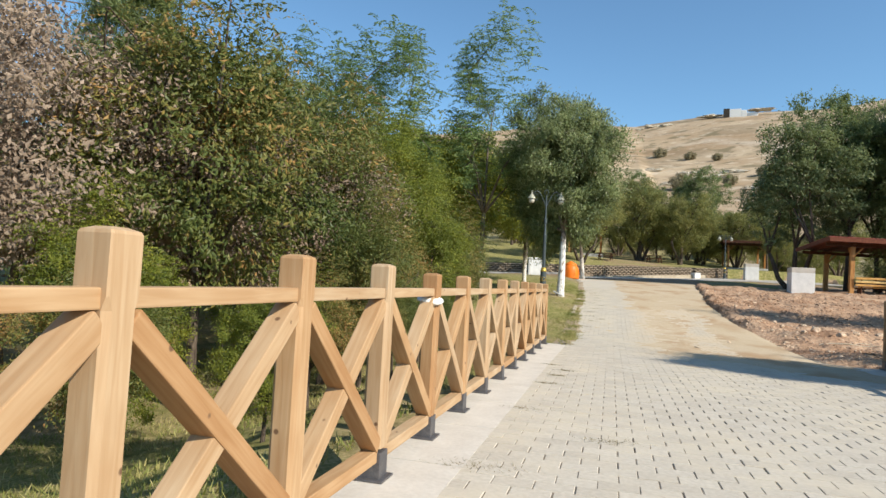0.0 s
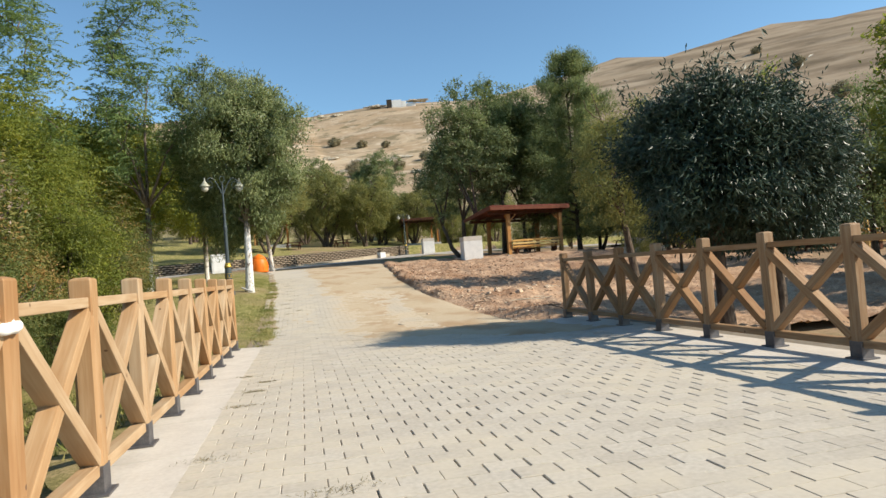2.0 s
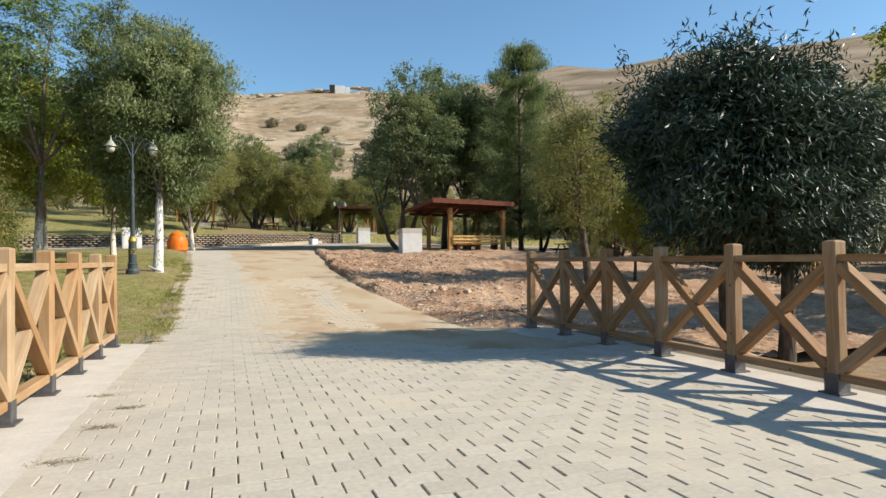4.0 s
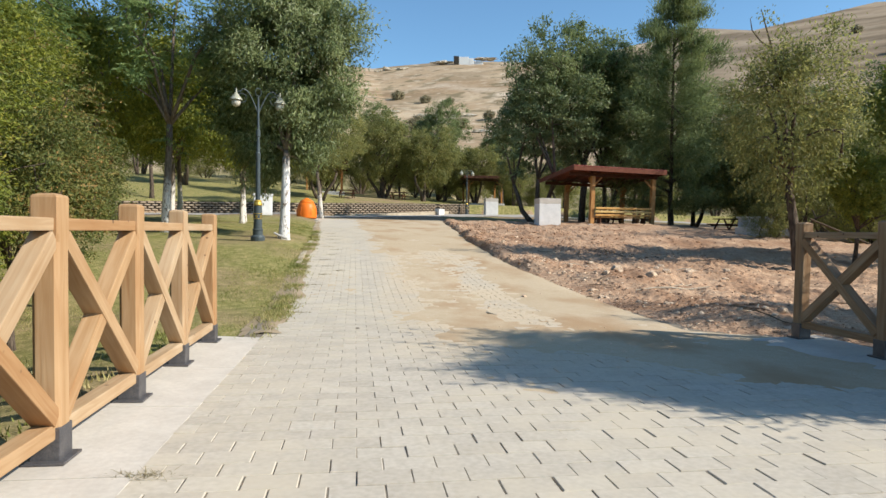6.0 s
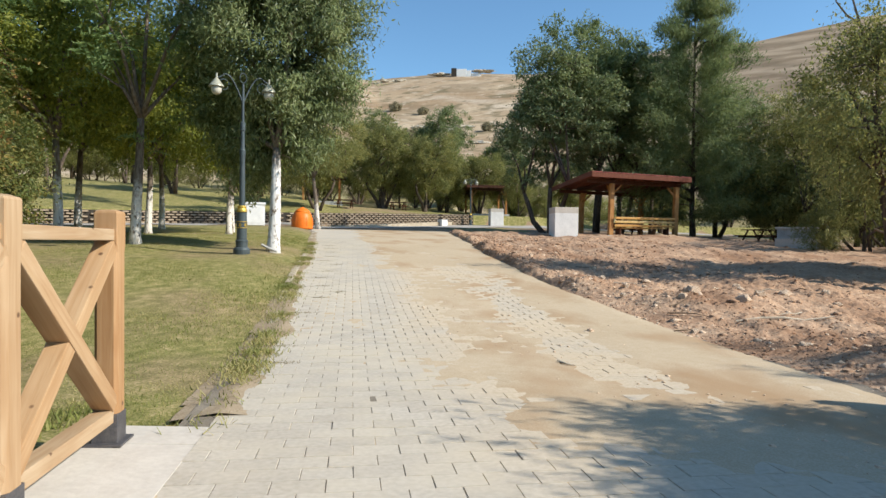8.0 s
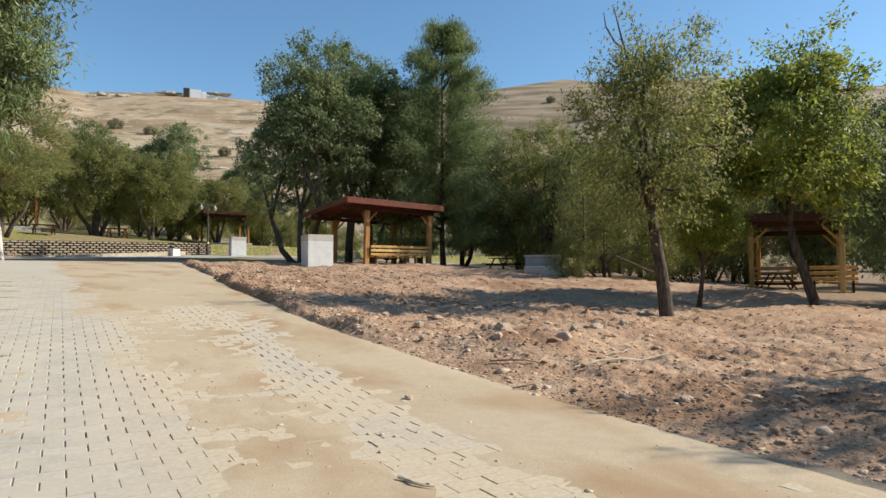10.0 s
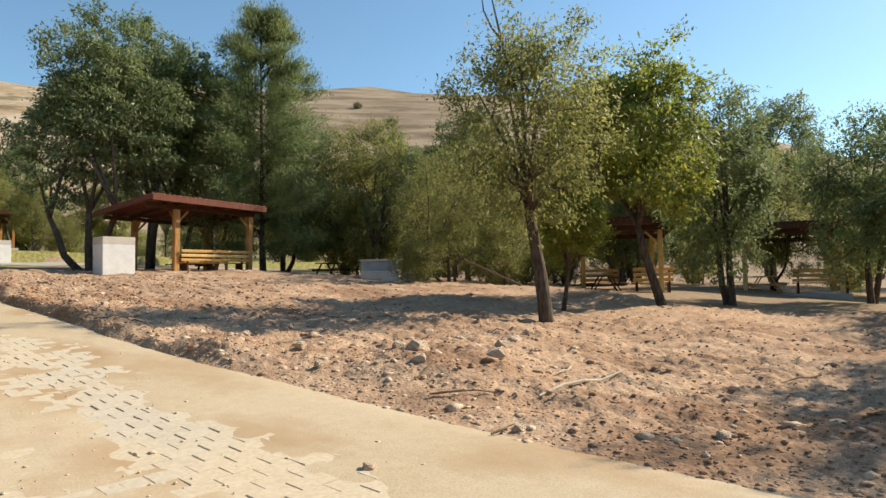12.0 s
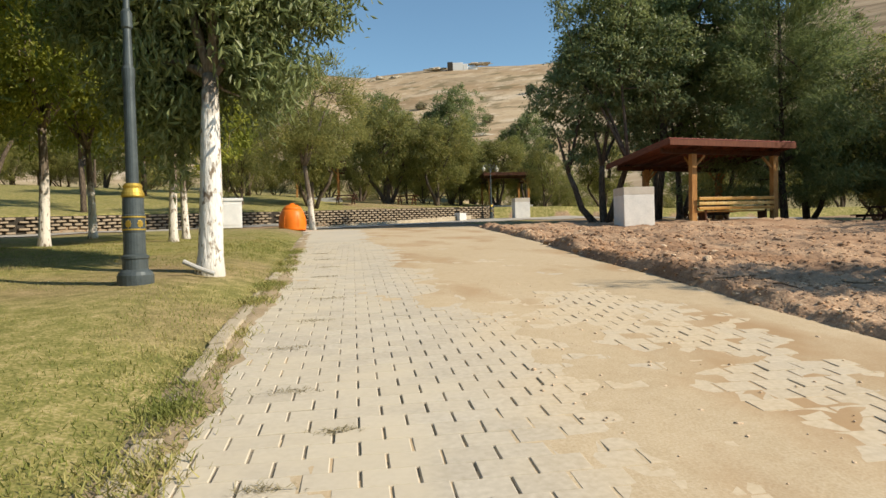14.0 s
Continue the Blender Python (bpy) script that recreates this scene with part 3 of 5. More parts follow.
sand = sheet("sand_layer", np.arange(-1.4, 7.2, 0.09), np.arange(7.5, 46.2, 0.11), sand_land, SAND,
             lambda x, y: (x > left_edge(y) + 0.05) & (x < right_edge(y) + np.where(y < 17, 0.85, 0.25)))
tagged(sand, "thin ochre sand drifted over the pavers", "sand", kind="structure")


def soil_land(x, y):
    d = x - left_edge(y)
    cover = 0.55 * bumps(x, y, 0.5, 2.7) + 0.3 * bumps(x, y, 2.5, 10) - np.abs(d - 0.03) / 0.12 + 0.6
    return road_z(y) + 0.001 + 0.014 * cover


soil = sheet("verge_soil", np.arange(-1.8, 0.9, 0.035), np.arange(10.6, 40, 0.09), soil_land, SOIL, lambda x, y: np.abs(x - left_edge(y) - 0.04) < 0.34)
tagged(soil, "brown soil washed from the verge over the kerb", "soil", kind="structure")

lane = sheet("crossing_lane", np.arange(-26, 40, 0.5), np.arange(28, 68, 0.5), lambda x, y: land(x, y) - 0.03, m_plain("grey_lane", (0.30, 0.275, 0.24), (0.42, 0.39, 0.345), 1.2, 0.9),
              lambda x, y: (np.interp(x, WALL_X, WALL_Y) - y > 0.6) & (np.interp(x, WALL_X, WALL_Y) - y < 5.2))
tagged(lane, "grey paved lane crossing below the terrace wall", "road", kind="structure")


# ---- strips and kerbs ----
def strip(name, x0, x1, y0, y1, label):
    e = thing(name, label, "kerb", pose(0, 0, 0), kind="structure")
    edge = x1 if x0 < 0 else x0
    y = y0
    while y < y1 - 0.05:
        y2 = min(y + 1.2, y1)
        bm = box(x0, y + 0.004, -0.25, x1, y2 - 0.004, 0.0, 0.002)
        for v in bm.verts:      # fall of the slab towards the road
            if v.co.z > -0.01 and abs(v.co.x - edge) < 0.01:
                v.co.z += float(road_z(v.co.y))
        part("slab", bm, CONCRETE, e)
        y = y2
    return e


strip("concrete_strip", -0.34, 0.402, -8.0, 10.35, "pale concrete strip under the wooden fence")
strip("concrete_strip", 5.72, 6.62, -8.0, 9.9, "pale concrete strip under the shaded fence")
kerb = thing("kerb", "low worn stone kerb overgrown by the verge", "kerb", pose(0, 0, 0), kind="structure")
ky = 10.4
krs = random.Random(3)
while ky < 45:
    ln = 0.95 if ky > 10.5 else 0.6
    xa, xb = float(left_edge(ky)) - 0.07, float(left_edge(ky + ln)) - 0.07
    za = float(road_z(ky + ln / 2)) + krs.uniform(-0.075, 0.0)
    bm = box(-0.07, 0.008, -0.3, 0.07, ln - 0.008, 0.0, 0.018)
    m = Matrix.Translation((xa, ky, za)) @ pose(0, 0, 0, math.degrees(math.atan2(float(road_z(ky + ln) - road_z(ky)), ln)), krs.uniform(-3, 3), -math.degrees(math.atan2(xb - xa, ln)) + krs.uniform(-1.2, 1.2))
    if krs.random() < 0.2:
        ky += ln
        bm.free()
        continue
    part("kerb_stone", bm, KERB, kerb, m=m)
    ky += ln


# ---- fences ----
def fence_meshes():
    H, W = 1.265, 0.125
    bm = bmesh.new()
    rings = []
    # corners cut away below the rail, square at the head, low pyramid cap
    for z, half, cut in ((0.15, 0.5, 0.020), (0.19, 0.5, 0.020), (1.045, 0.5, 0.020), (1.085, 0.5, 0.006), (H - 0.006, 0.5, 0.006), (H + 0.004, 0.47, 0.008), (H + 0.014, 0.25, 0.004)):
        h = W * half
        ring = []
        for sx, sy in ((1, 1), (-1, 1), (-1, -1), (1, -1)):
            pa, pb = (sx * (h - cut), sy * h), (sx * h, sy * (h - cut))
            for q in ((pb, pa) if sx * sy > 0 else (pa, pb)):
                ring.append(bm.verts.new((q[0], q[1], z - 0.6)))
        rings.append(ring)
    for lo, hi in zip(rings, rings[1:]):
        for i in range(8):
            bm.faces.new((lo[i], lo[(i + 1) % 8], hi[(i + 1) % 8], hi[i]))
    bm.faces.new(rings[-1])
    bm.faces.new(rings[0][::-1])
    me = bpy.data.meshes.new("fence_post")
    bm.to_mesh(me)
    bm.free()
    me.materials.append(WOOD)
    sh = box(-0.068, -0.068, 0.0, 0.068, 0.068, 0.17, 0.004)
    box(-0.10, -0.10, 0.0, 0.10, 0.10, 0.014, 0.003, sh)
    sm = bpy.data.meshes.new("post_shoe")
    sh.to_mesh(sm)
    sh.free()
    sm.materials.append(STEEL)
    return me, sm


POST_ME, SHOE_ME = fence_meshes()
frs = random.Random(11)


def fence(label, points, group, wood=None, post=None):
    """Posts at the plan points, with rails and crossed braces between them."""
    e = thing("wooden_fence", label, "fence", pose(0, 0, 0), group)
    for k, (x, y) in enumerate(points):
        j = min(k, len(points) - 2)
        ang = math.degrees(math.atan2(points[j + 1][0] - points[j][0], points[j + 1][1] - points[j][1]))
        dz = 0.38 * float(road_z(y))
        p = part("fence_post", post or POST_ME, None, e, m=pose(x, y, 0.612 + dz + (0.05 if y < -1.5 else 0.03 if y < 0.5 else 0.0), frs.uniform(-.5, .5), frs.uniform(-.5, .5), -ang + frs.choice((0, 180))))
        part("post_shoe", SHOE_ME, None, e, "grey steel post shoe", m=pose(x, y, 0.002 + dz, 0, 0, -ang))
    for (xa, ya), (xb, yb) in zip(points, points[1:]):
        d = Vector((xb - xa, yb - ya, 0)).normalized()
        s = Vector((d.y, -d.x, 0))
        a, b = Vector((xa, ya, 0)) + d * 0.055, Vector((xb, yb, 0)) - d * 0.055
        def bar(name, za, zb, w, t, off=0.0):
            bm, m = beam(a + s * off + Vector((0, 0, za)), b + s * off + Vector((0, 0, zb)), t, w, 0.006)
            part(name, bm, wood or WOOD, e, m=m)
        bar("top_rail", 1.14, 1.14, 0.062, 0.085)
        bar("bottom_rail", 0.15, 0.15, 0.075, 0.095)
        bar("brace", 1.075, 0.21, 0.088, 0.107, 0.003)
        bar("brace", 0.21, 1.075, 0.088, 0.099, 0.0)
    return e


S = 1.12
POST2_ME = POST_ME.copy()
POST2_ME.materials[0] = SHADEWOOD
fence("pale pine post and rail fence with crossed braces on concrete", [(-0.0625, i * S - 0.0625) for i in range(-6, 10)], "roadside fences")
fence("pine post and rail fence with crossed braces, browned for tree shade",
      [(6.33, 9.78 - 1.13 * i) for i in range(0, 15)], "roadside fences", SHADEWOOD, POST2_ME)
rag = bmesh.new()
bmesh.ops.create_icosphere(rag, subdivisions=3, radius=1)
for v in rag.verts:
    n = noise.noise(v.co * 2.3) * 0.35
    v.co = Vector((v.co.x * (0.105 + 0.03 * n), v.co.y * (0.10 + 0.03 * n), v.co.z * 0.035 * (1 + n) + 0.02 * noise.noise(v.co * 4)))
tagged(part("rag", rag, CLOTH, None, m=pose(-0.06, 1 * S - 0.10, 1.075, 8, 4, 20), smooth=True), "white rag tied round the fence post under the rail", "rag")


# ---- street lamp ----
def lamp(x, y, z):
    e = thing("street_lamp", "dark iron street lamp with gold rings and two hanging lamps", "lamp", pose(x, y, z, 0, 0, 20) @ Matrix.Diagonal((0.74, 0.74, 0.97, 1)))
    part("base_plate", lathe([(0.27, -0.1), (0.27, 0.05), (0.24, 0.09), (0.19, 0.12), (0.19, 0.24), (0.205, 0.25), (0.205, 0.28), (0.165, 0.30)], 24), IRON, e, smooth=False)
    part("pedestal", lathe([(0.165, 0.30), (0.16, 0.56), (0.168, 0.57), (0.168, 0.77), (0.16, 0.78), (0.155, 0.97), (0.165, 0.98)], 24), IRON, e)
    for zz in (0.585, 0.735):
        part("gold_ring", lathe([(0.166, zz), (0.176, zz + 0.004), (0.176, zz + 0.018), (0.166, zz + 0.022)], 24), GOLD, e, "thin gold ring")
    for i in range(6):
        st = bmesh.new()
        for tilt in (0, 45):
            box(-0.036, -0.006, -0.036, 0.036, 0.006, 0.036, 0.003, st)
            bmesh.ops.rotate(st, verts=st.verts, cent=(0, 0, 0), matrix=Matrix.Rotation(radians(45), 3, "Y"))
        a = radians(60 * i)
        part("star", st, GOLD, e, "gold eight-pointed star", m=pose(0.168 * math.cos(a), 0.168 * math.sin(a), 0.665, 0, 0, 60 * i + 90))
    part("gold_collar", lathe([(0.15, 0.98), (0.172, 1.0), (0.165, 1.04), (0.135, 1.09), (0.145, 1.12), (0.12, 1.15)], 24), GOLD, e, "ringed gold collar")
    part("pole", lathe([(0.095, 1.15), (0.085, 2.3), (0.095, 2.42), (0.10, 2.52), (0.075, 2.56), (0.06, 3.0), (0.085, 3.02), (0.085, 3.20), (0.05, 3.24), (0.042, 4.15), (0.02, 4.18)], 18), IRON, e)
    bm = bmesh.new()
    for s in (-1, 1):
        pts = [(s * (0.03 + 0.80 * t), 0, 3.75 + 0.62 * math.sin(min(t * 1.25, 1) * math.pi * 0.62) - 0.25 * max(0, t - 0.7)) for t in [i / 14 for i in range(15)]]
        arm = tube(pts, [0.024 - 0.008 * i / 14 for i in range(15)], 8)
        part("arm", arm, IRON, e)
        cx, _, cz = pts[-1]
        sc = [(cx - s * 0.22 + 0.16 * math.cos(a), 0, cz - 0.14 + 0.13 * math.sin(a)) for a in [i * 0.42 for i in range(15)]]
        part("scroll", tube(sc, [0.012] * 15, 6), IRON, e)
        hd = part("lamp_head", lathe([(0.03, 0.12), (0.035, 0.0), (0.10, -0.06), (0.15, -0.12), (0.235, -0.20), (0.24, -0.22), (0.13, -0.215)], 22), LAMPCAP, e, "cream metal hood", m=pose(cx, 0, cz))
        part("globe", lathe([(0.13, -0.21), (0.165, -0.26), (0.16, -0.33), (0.11, -0.39), (0.02, -0.415)], 20), GLASSW, hd, "opal glass bowl", smooth=True)
    bm.free()
    ring = [(0.11 * math.cos(a), 0, 4.32 + 0.12 * math.sin(a)) for a in [i * 2 * math.pi / 16 for i in range(17)]]
    part("finial", tube(ring, [0.016] * 17, 6), IRON, e)
    return e


lamp(-1.38, 22.1, float(land(-1.38, 22.1)) - 0.01)
lamp(12.0, 63.2, float(land(12.0, 63.2)) - 0.06)


# ---- barbecue block, pavilions, tables ----
def masonry_block(x, y, z, w, d, h, rz, label):
    e = thing("barbecue_block", label, "barbecue", pose(x, y, z, 0, 0, rz))
    part("body", box(-w / 2, -d / 2, -0.2, w / 2, d / 2, h - 0.3, 0.015), WHITECON, e)
    part("cap", box(-w / 2 - 0.004, -d / 2 - 0.004, h - 0.3, w / 2 + 0.004, d / 2 + 0.004, h, 0.015), CONCRETE, e, "pale concrete cap")
    return e


def bench(parent, x, y, z, rz, ln, mat):
    """A slatted bench with a back of rounded rails, as a thing of its own."""
    e = thing("park_bench", "yellow varnished slatted bench under the pavilion", "bench", pose(x, y, z, 0, 0, rz), "pavilion benches")
    for i in range(3):
        part("slat", box(-ln / 2, -0.30 + 0.16 * i, 0.42, ln / 2, -0.17 + 0.16 * i, 0.47, 0.015), mat, e)
    for i in range(3):
        part("back_slat", box(-ln / 2, 0.20 + 0.02 * i, 0.50 + 0.20 * i, ln / 2, 0.26 + 0.02 * i, 0.63 + 0.20 * i, 0.026), mat, e)
    for s in (-1, 1):
        part("leg", box(s * ln * 0.4 - 0.04, -0.28, 0, s * ln * 0.4 + 0.04, 0.2, 0.42, 0.01), BROWN, e)
        part("back_post", box(s * ln * 0.4 - 0.035, 0.14, 0.3, s * ln * 0.4 + 0.035, 0.20, 1.0, 0.01), BROWN, e)
    return e


def picnic_table(x, y, z, rz, mat, label):
    e = thing("picnic_table", label, "table", pose(x, y, z, 0, 0, rz), "picnic tables")
    for i in range(4):
        part("board", box(-0.9, -0.39 + 0.2 * i, 0.72, 0.9, -0.21 + 0.2 * i, 0.765, 0.01), mat, e)
    for s in (-1, 1):
        part("seat", box(-0.9, s * 0.72 - 0.14, 0.42, 0.9, s * 0.72 + 0.14, 0.465, 0.01), mat, e)
        for q in (-1, 1):
            bm, m = beam((s * 0.6, q * 0.62, 0), (s * 0.6, q * 0.18, 0.72), 0.09, 0.05)
            part("leg", bm, mat, e, m=m)
        part("cross_bar", box(s * 0.6 - 0.03, -0.8, 0.34, s * 0.6 + 0.03, 0.8, 0.42, 0.008), mat, e)
    return e


def pavilion(x, y, z, rz, w, d, hf, hb, label, roofmat, postmat, ext=0.0, pw=0.085, boards=None, dip=0.0, over=0.62):
    """Posts, beams, rafters and a lean-to roof; x, y is the middle of the front."""
    e = thing("pavilion", label, "pavilion", pose(x, y, z, 0, dip, rz))
    part("floor_slab", box(-w / 2 - 0.3, -0.3, -0.5, w / 2 + 0.3, d + 0.3, 0.02, 0.02), GREYCON, e, "grey concrete floor slab")
    for sx in (-1, 1):
        for yy, h in ((0.0, hf - 0.25), (d, hb - 0.2)):
            part("post", box(sx * w / 2 - pw, yy - pw, 0.02, sx * w / 2 + pw, yy + pw, h, 0.015), postmat, e)
            for dx2, dy2 in ((-sx * 0.55, 0), (0, 0.55 if yy == 0 else -0.55)):
                bm, m = beam((sx * w / 2, yy, h - 0.62), (sx * w / 2 + dx2, yy + dy2, h - 0.05), 0.08, 0.08)
                part("knee_brace", bm, postmat, e, m=m)
    for yy, h in ((0.0, hf), (d, hb)):
        part("beam", box(-w / 2 - 0.55 - ext, yy - 0.07, h - 0.25, w / 2 + over - 0.07, yy + 0.07, h - 0.05, 0.012), BROWN, e)
    for sx in (-1, 1):
        bm, m = beam((sx * w / 2, -0.5, hf - 0.02), (sx * w / 2, d + 0.5, hb - 0.04), 0.1, 0.14)
        part("side_beam", bm, BROWN, e, m=m)
    n = 7
    for i in range(n):
        xx = -w / 2 - 0.5 - ext + (w + 0.5 + over - 0.12 + ext) * i / (n - 1)
        bm, m = beam((xx, -0.62, hf + 0.05), (xx, d + 0.62, hb + 0.03), 0.06, 0.11)
        part("rafter", bm, boards or BROWN, e, m=m)
    sl = (hb - hf) / d
    nb = 12
    for i in range(nb):
        xa, xb = -w / 2 - 0.62 - ext + (w + 0.62 + over + ext) * i / nb, -w / 2 - 0.62 - ext + (w + 0.62 + over + ext) * (i + 1) / nb
        bm = bmesh.new()
        box(xa + 0.004, 0, 0, xb - 0.004, d + 1.5, 0.035, 0.004, bm)
        part("roof_board", bm, boards or BROWN, e, m=pose(0, -0.75, hf + 0.115 - sl * 0.75, math.degrees(math.atan(sl)), 0, 0))
    bm = box(-w / 2 - 0.66 - ext, -0.03, 0.038, w / 2 + over + 0.04, d + 1.55, 0.075, 0.006)
    rf = part("roof", bm, roofmat, e, "dull red ribbed roof sheet", m=pose(0, -0.75, hf + 0.115 - sl * 0.75, math.degrees(math.atan(sl)), 0, 0))
    rib = bpy.data.meshes.new("rib")
    bm = box(-0.02, -0.03, 0.074, 0.02, d + 1.55, 0.10, 0.006)
    bm.to_mesh(rib)
    bm.free()
    rib.materials.append(roofmat)
    for i in range(24):
        part("rib", rib, None, rf, m=pose(-w / 2 - 0.64 - ext + (w + 0.66 + over + ext) * i / 23, 0, 0))
    part("fascia", box(-w / 2 - 0.67 - ext, -0.83, hf - 0.10 - sl * 0.75, w / 2 + over + 0.05, -0.79, hf + 0.13 - sl * 0.75, 0.006), boards or BROWN, e, "stained eave board")
    for sx in (-1, 1):
        vx = w / 2 + over + 0.06 if sx > 0 else -w / 2 - 0.68 - ext
        bm, m = beam((vx, -0.80, hf + 0.06 - sl * 0.8), (vx, d + 0.8, hb + 0.06 + sl * 0.8), 0.04, 0.22)
        part("verge_board", bm, boards or BROWN, e, m=m)
    return e


PZ = float(road_z(38.5)) + 0.07
masonry_block(12.2, 38.05, PZ - 0.05, 1.25, 1.0, 1.5, 0, "white rendered barbecue block with a concrete cap")
pavilion(16.95, 38.75, PZ, 5, 3.9, 3.6, 3.05, 2.75, "wooden pavilion with a red roof and stained posts", ROOFRED, POSTWOOD, 0.9, 0.12, REDWOOD, 1.2, 0.32)
bench(None, 16.95, 38.80, PZ + 0.02, 185, 3.6, YELLOW)
picnic_table(16.8, 40.6, PZ + 0.02, 0, BROWN, "dark brown picnic table under the pavilion")
picnic_table(23.3, 38.0, float(land(23.3, 38.0)) + 0.02, 15, BROWN, "dark brown picnic table in the shade of the grove")
P2Z = 0.36
pavilion(24.6, 22.0, P2Z, -62, 2.9, 3.4, 2.75, 2.6, "wooden pavilion with a dark roof among trees", BROWN, YELLOW)
bench(None, 25.6, 21.2, P2Z + 0.02, 118, 1.5, YELLOW)
bench(None, 26.6, 24.0, P2Z + 0.02, 118, 1.6, YELLOW)
picnic_table(25.0, 22.9, P2Z + 0.02, 20, BROWN, "dark brown picnic table under the pavilion")
P3Z = 0.2
pavilion(31.5, 17.6, P3Z, -75, 3.6, 3.6, 2.8, 2.6, "wooden pavilion with a brown roof beyond the trees", BROWN, YELLOW)
bench(None, 32.0, 16.6, P3Z + 0.02, 105, 2.2, YELLOW)
picnic_table(32.4, 18.9, P3Z + 0.02, 20, YELLOW, "varnished picnic table under the far pavilion")


def trough(x, y, z, rz):
    e = thing("stone_fountain", "grey concrete fountain trough with a low back wall", "fountain", pose(x, y, z, 0, 0, rz))
    part("back_wall", box(-0.75, 0.3, -0.3, 0.75, 0.5, 0.88, 0.02), GREYCON, e)
    part("coping", box(-0.82, 0.24, 0.88, 0.82, 0.56, 0.97, 0.02), CONCRETE, e, "pale concrete coping")
    part("basin_front", box(-0.78, -0.42, -0.3, 0.78, -0.30, 0.46, 0.02), CONCRETE, e)
    part("basin_floor", box(-0.66, -0.30, -0.3, 0.66, 0.30, 0.20, 0.01), STONEDARK, e, "near-black basin floor")
    for s in (-1, 1):
        part("basin_side", box(s * 0.72 - 0.06, -0.30, -0.3, s * 0.72 + 0.06, 0.30, 0.46, 0.02), CONCRETE, e)
    part("side_block", box(0.95, -0.35, -0.3, 1.5, 0.25, 0.40, 0.03), GREYCON, e, "low grey side block")
    part("plinth", box(-0.9, -0.80, -0.3, 1.2, -0.43, 0.10, 0.02), GREYCON, e)
    return e


trough(19.9, 30.6, float(land(19.9, 30.6)) - 0.02, -40)

# ---- orange bin, white box, white markers ----
bz = float(road_z(46)) - 0.02
ob = thing("orange_bin", "orange moulded plastic bin with a domed top", "bin", pose(-1.75, 45.5, bz))
part("body", lathe([(0.57, 0.0), (0.62, 0.02), (0.635, 0.08), (0.625, 0.14), (0.64, 0.30), (0.635, 0.50), (0.60, 0.72), (0.53, 0.92), (0.45, 1.04)], 36), ORANGE, ob, smooth=True)
part("dome", lathe([(0.465, 1.03), (0.46, 1.06), (0.38, 1.16), (0.26, 1.24), (0.14, 1.275), (0.12, 1.32), (0.04, 1.34)], 36), ORANGE, ob, "domed orange lid", smooth=True)
for a in range(0, 360, 60):
    ca, sa = math.cos(radians(a)), math.sin(radians(a))
    part("rib", tube([(r * ca, r * sa, z) for r, z in ((0.63, 0.15), (0.642, 0.30), (0.637, 0.50), (0.602, 0.72))], [0.014, 0.016, 0.016, 0.012], 6), ORANGE, ob)
wz = float(land(-4.0, 41.6))
wb = thing("white_cabinet", "white boxy cabinet with a lid beside tree trunks", "cabinet", pose(-4.0, 41.7, wz, 0, 0, 12))
part("body", box(-0.52, -0.4, 0.0, 0.52, 0.4, 1.12, 0.02), PLASTIC, wb)
part("lid", box(-0.56, -0.44, 1.12, 0.56, 0.44, 1.24, 0.02), PLASTIC, wb)
part("panel", box(-0.44, -0.415, 0.12, 0.44, -0.398, 1.0, 0.006), PLASTIC, wb)
tagged(part("marker_block", box(-0.32, -0.3, -0.1, 0.32, 0.3, 0.55, 0.02), WHITECON, None, m=pose(9.0, 60.2, float(land(9.0, 60.2)) - 0.06, 0, 0, 30)), "small white concrete block at the road edge", "block")


# ---- dry stone wall ----
def wall_run():
    e = thing("wall_retaining", "low terrace wall of pale blocks with dark open joints", "wall", pose(0, 0, 0), kind="structure")
    rnd = random.Random(8)
    pts = [Vector((x, y, 0)) for x, y in zip(WALL_X, WALL_Y)][1:-1]
    meshes = []
    for k in range(4):
        bm = box(-0.20, -0.10, -0.046, 0.20, 0.10, 0.046, 0.02)
        for v in bm.verts:
            v.co += Vector((rnd.uniform(-.012, .012), rnd.uniform(-.012, .012), rnd.uniform(-.008, .008)))
        me = bpy.data.meshes.new("block")
        bm.to_mesh(me)
        bm.free()
        me.materials.append(STONE)
        meshes.append(me)
    rows, n = 6, 0
    for a, b in zip(pts, pts[1:]):
        d = (b - a)
        ln = d.length
        d.normalize()
        ang = math.degrees(math.atan2(d.y, d.x))
        part("wall_core", box(0, 0.03, -0.6, ln, 0.45, 0.97, 0.01), STONEDARK, e, "dark recessed joints", m=pose(a.x, a.y, float(road_z(min(a.y, 66))) + 0.0, 0, -math.degrees(math.atan2(float(road_z(b.y) - road_z(a.y)), ln)), ang))
        for r in range(rows):
            s = 0.25 + (r % 2) * 0.24
            while s < ln - 0.2:
                p = a + d * s
                z = float(road_z(p.y)) + 0.10 + r * 0.158
                part("block", rnd.choice(meshes), None, e, m=pose(p.x, p.y, z, rnd.uniform(-4, 4), rnd.uniform(-3, 3) - math.degrees(math.atan2(float(road_z(b.y) - road_z(a.y)), ln)), ang + rnd.uniform(-4, 4)) @ Matrix.Diagonal((rnd.uniform(0.8, 1.08), 1, rnd.uniform(0.85, 1.1), 1)))
                s += 0.49
                n += 1
    return n


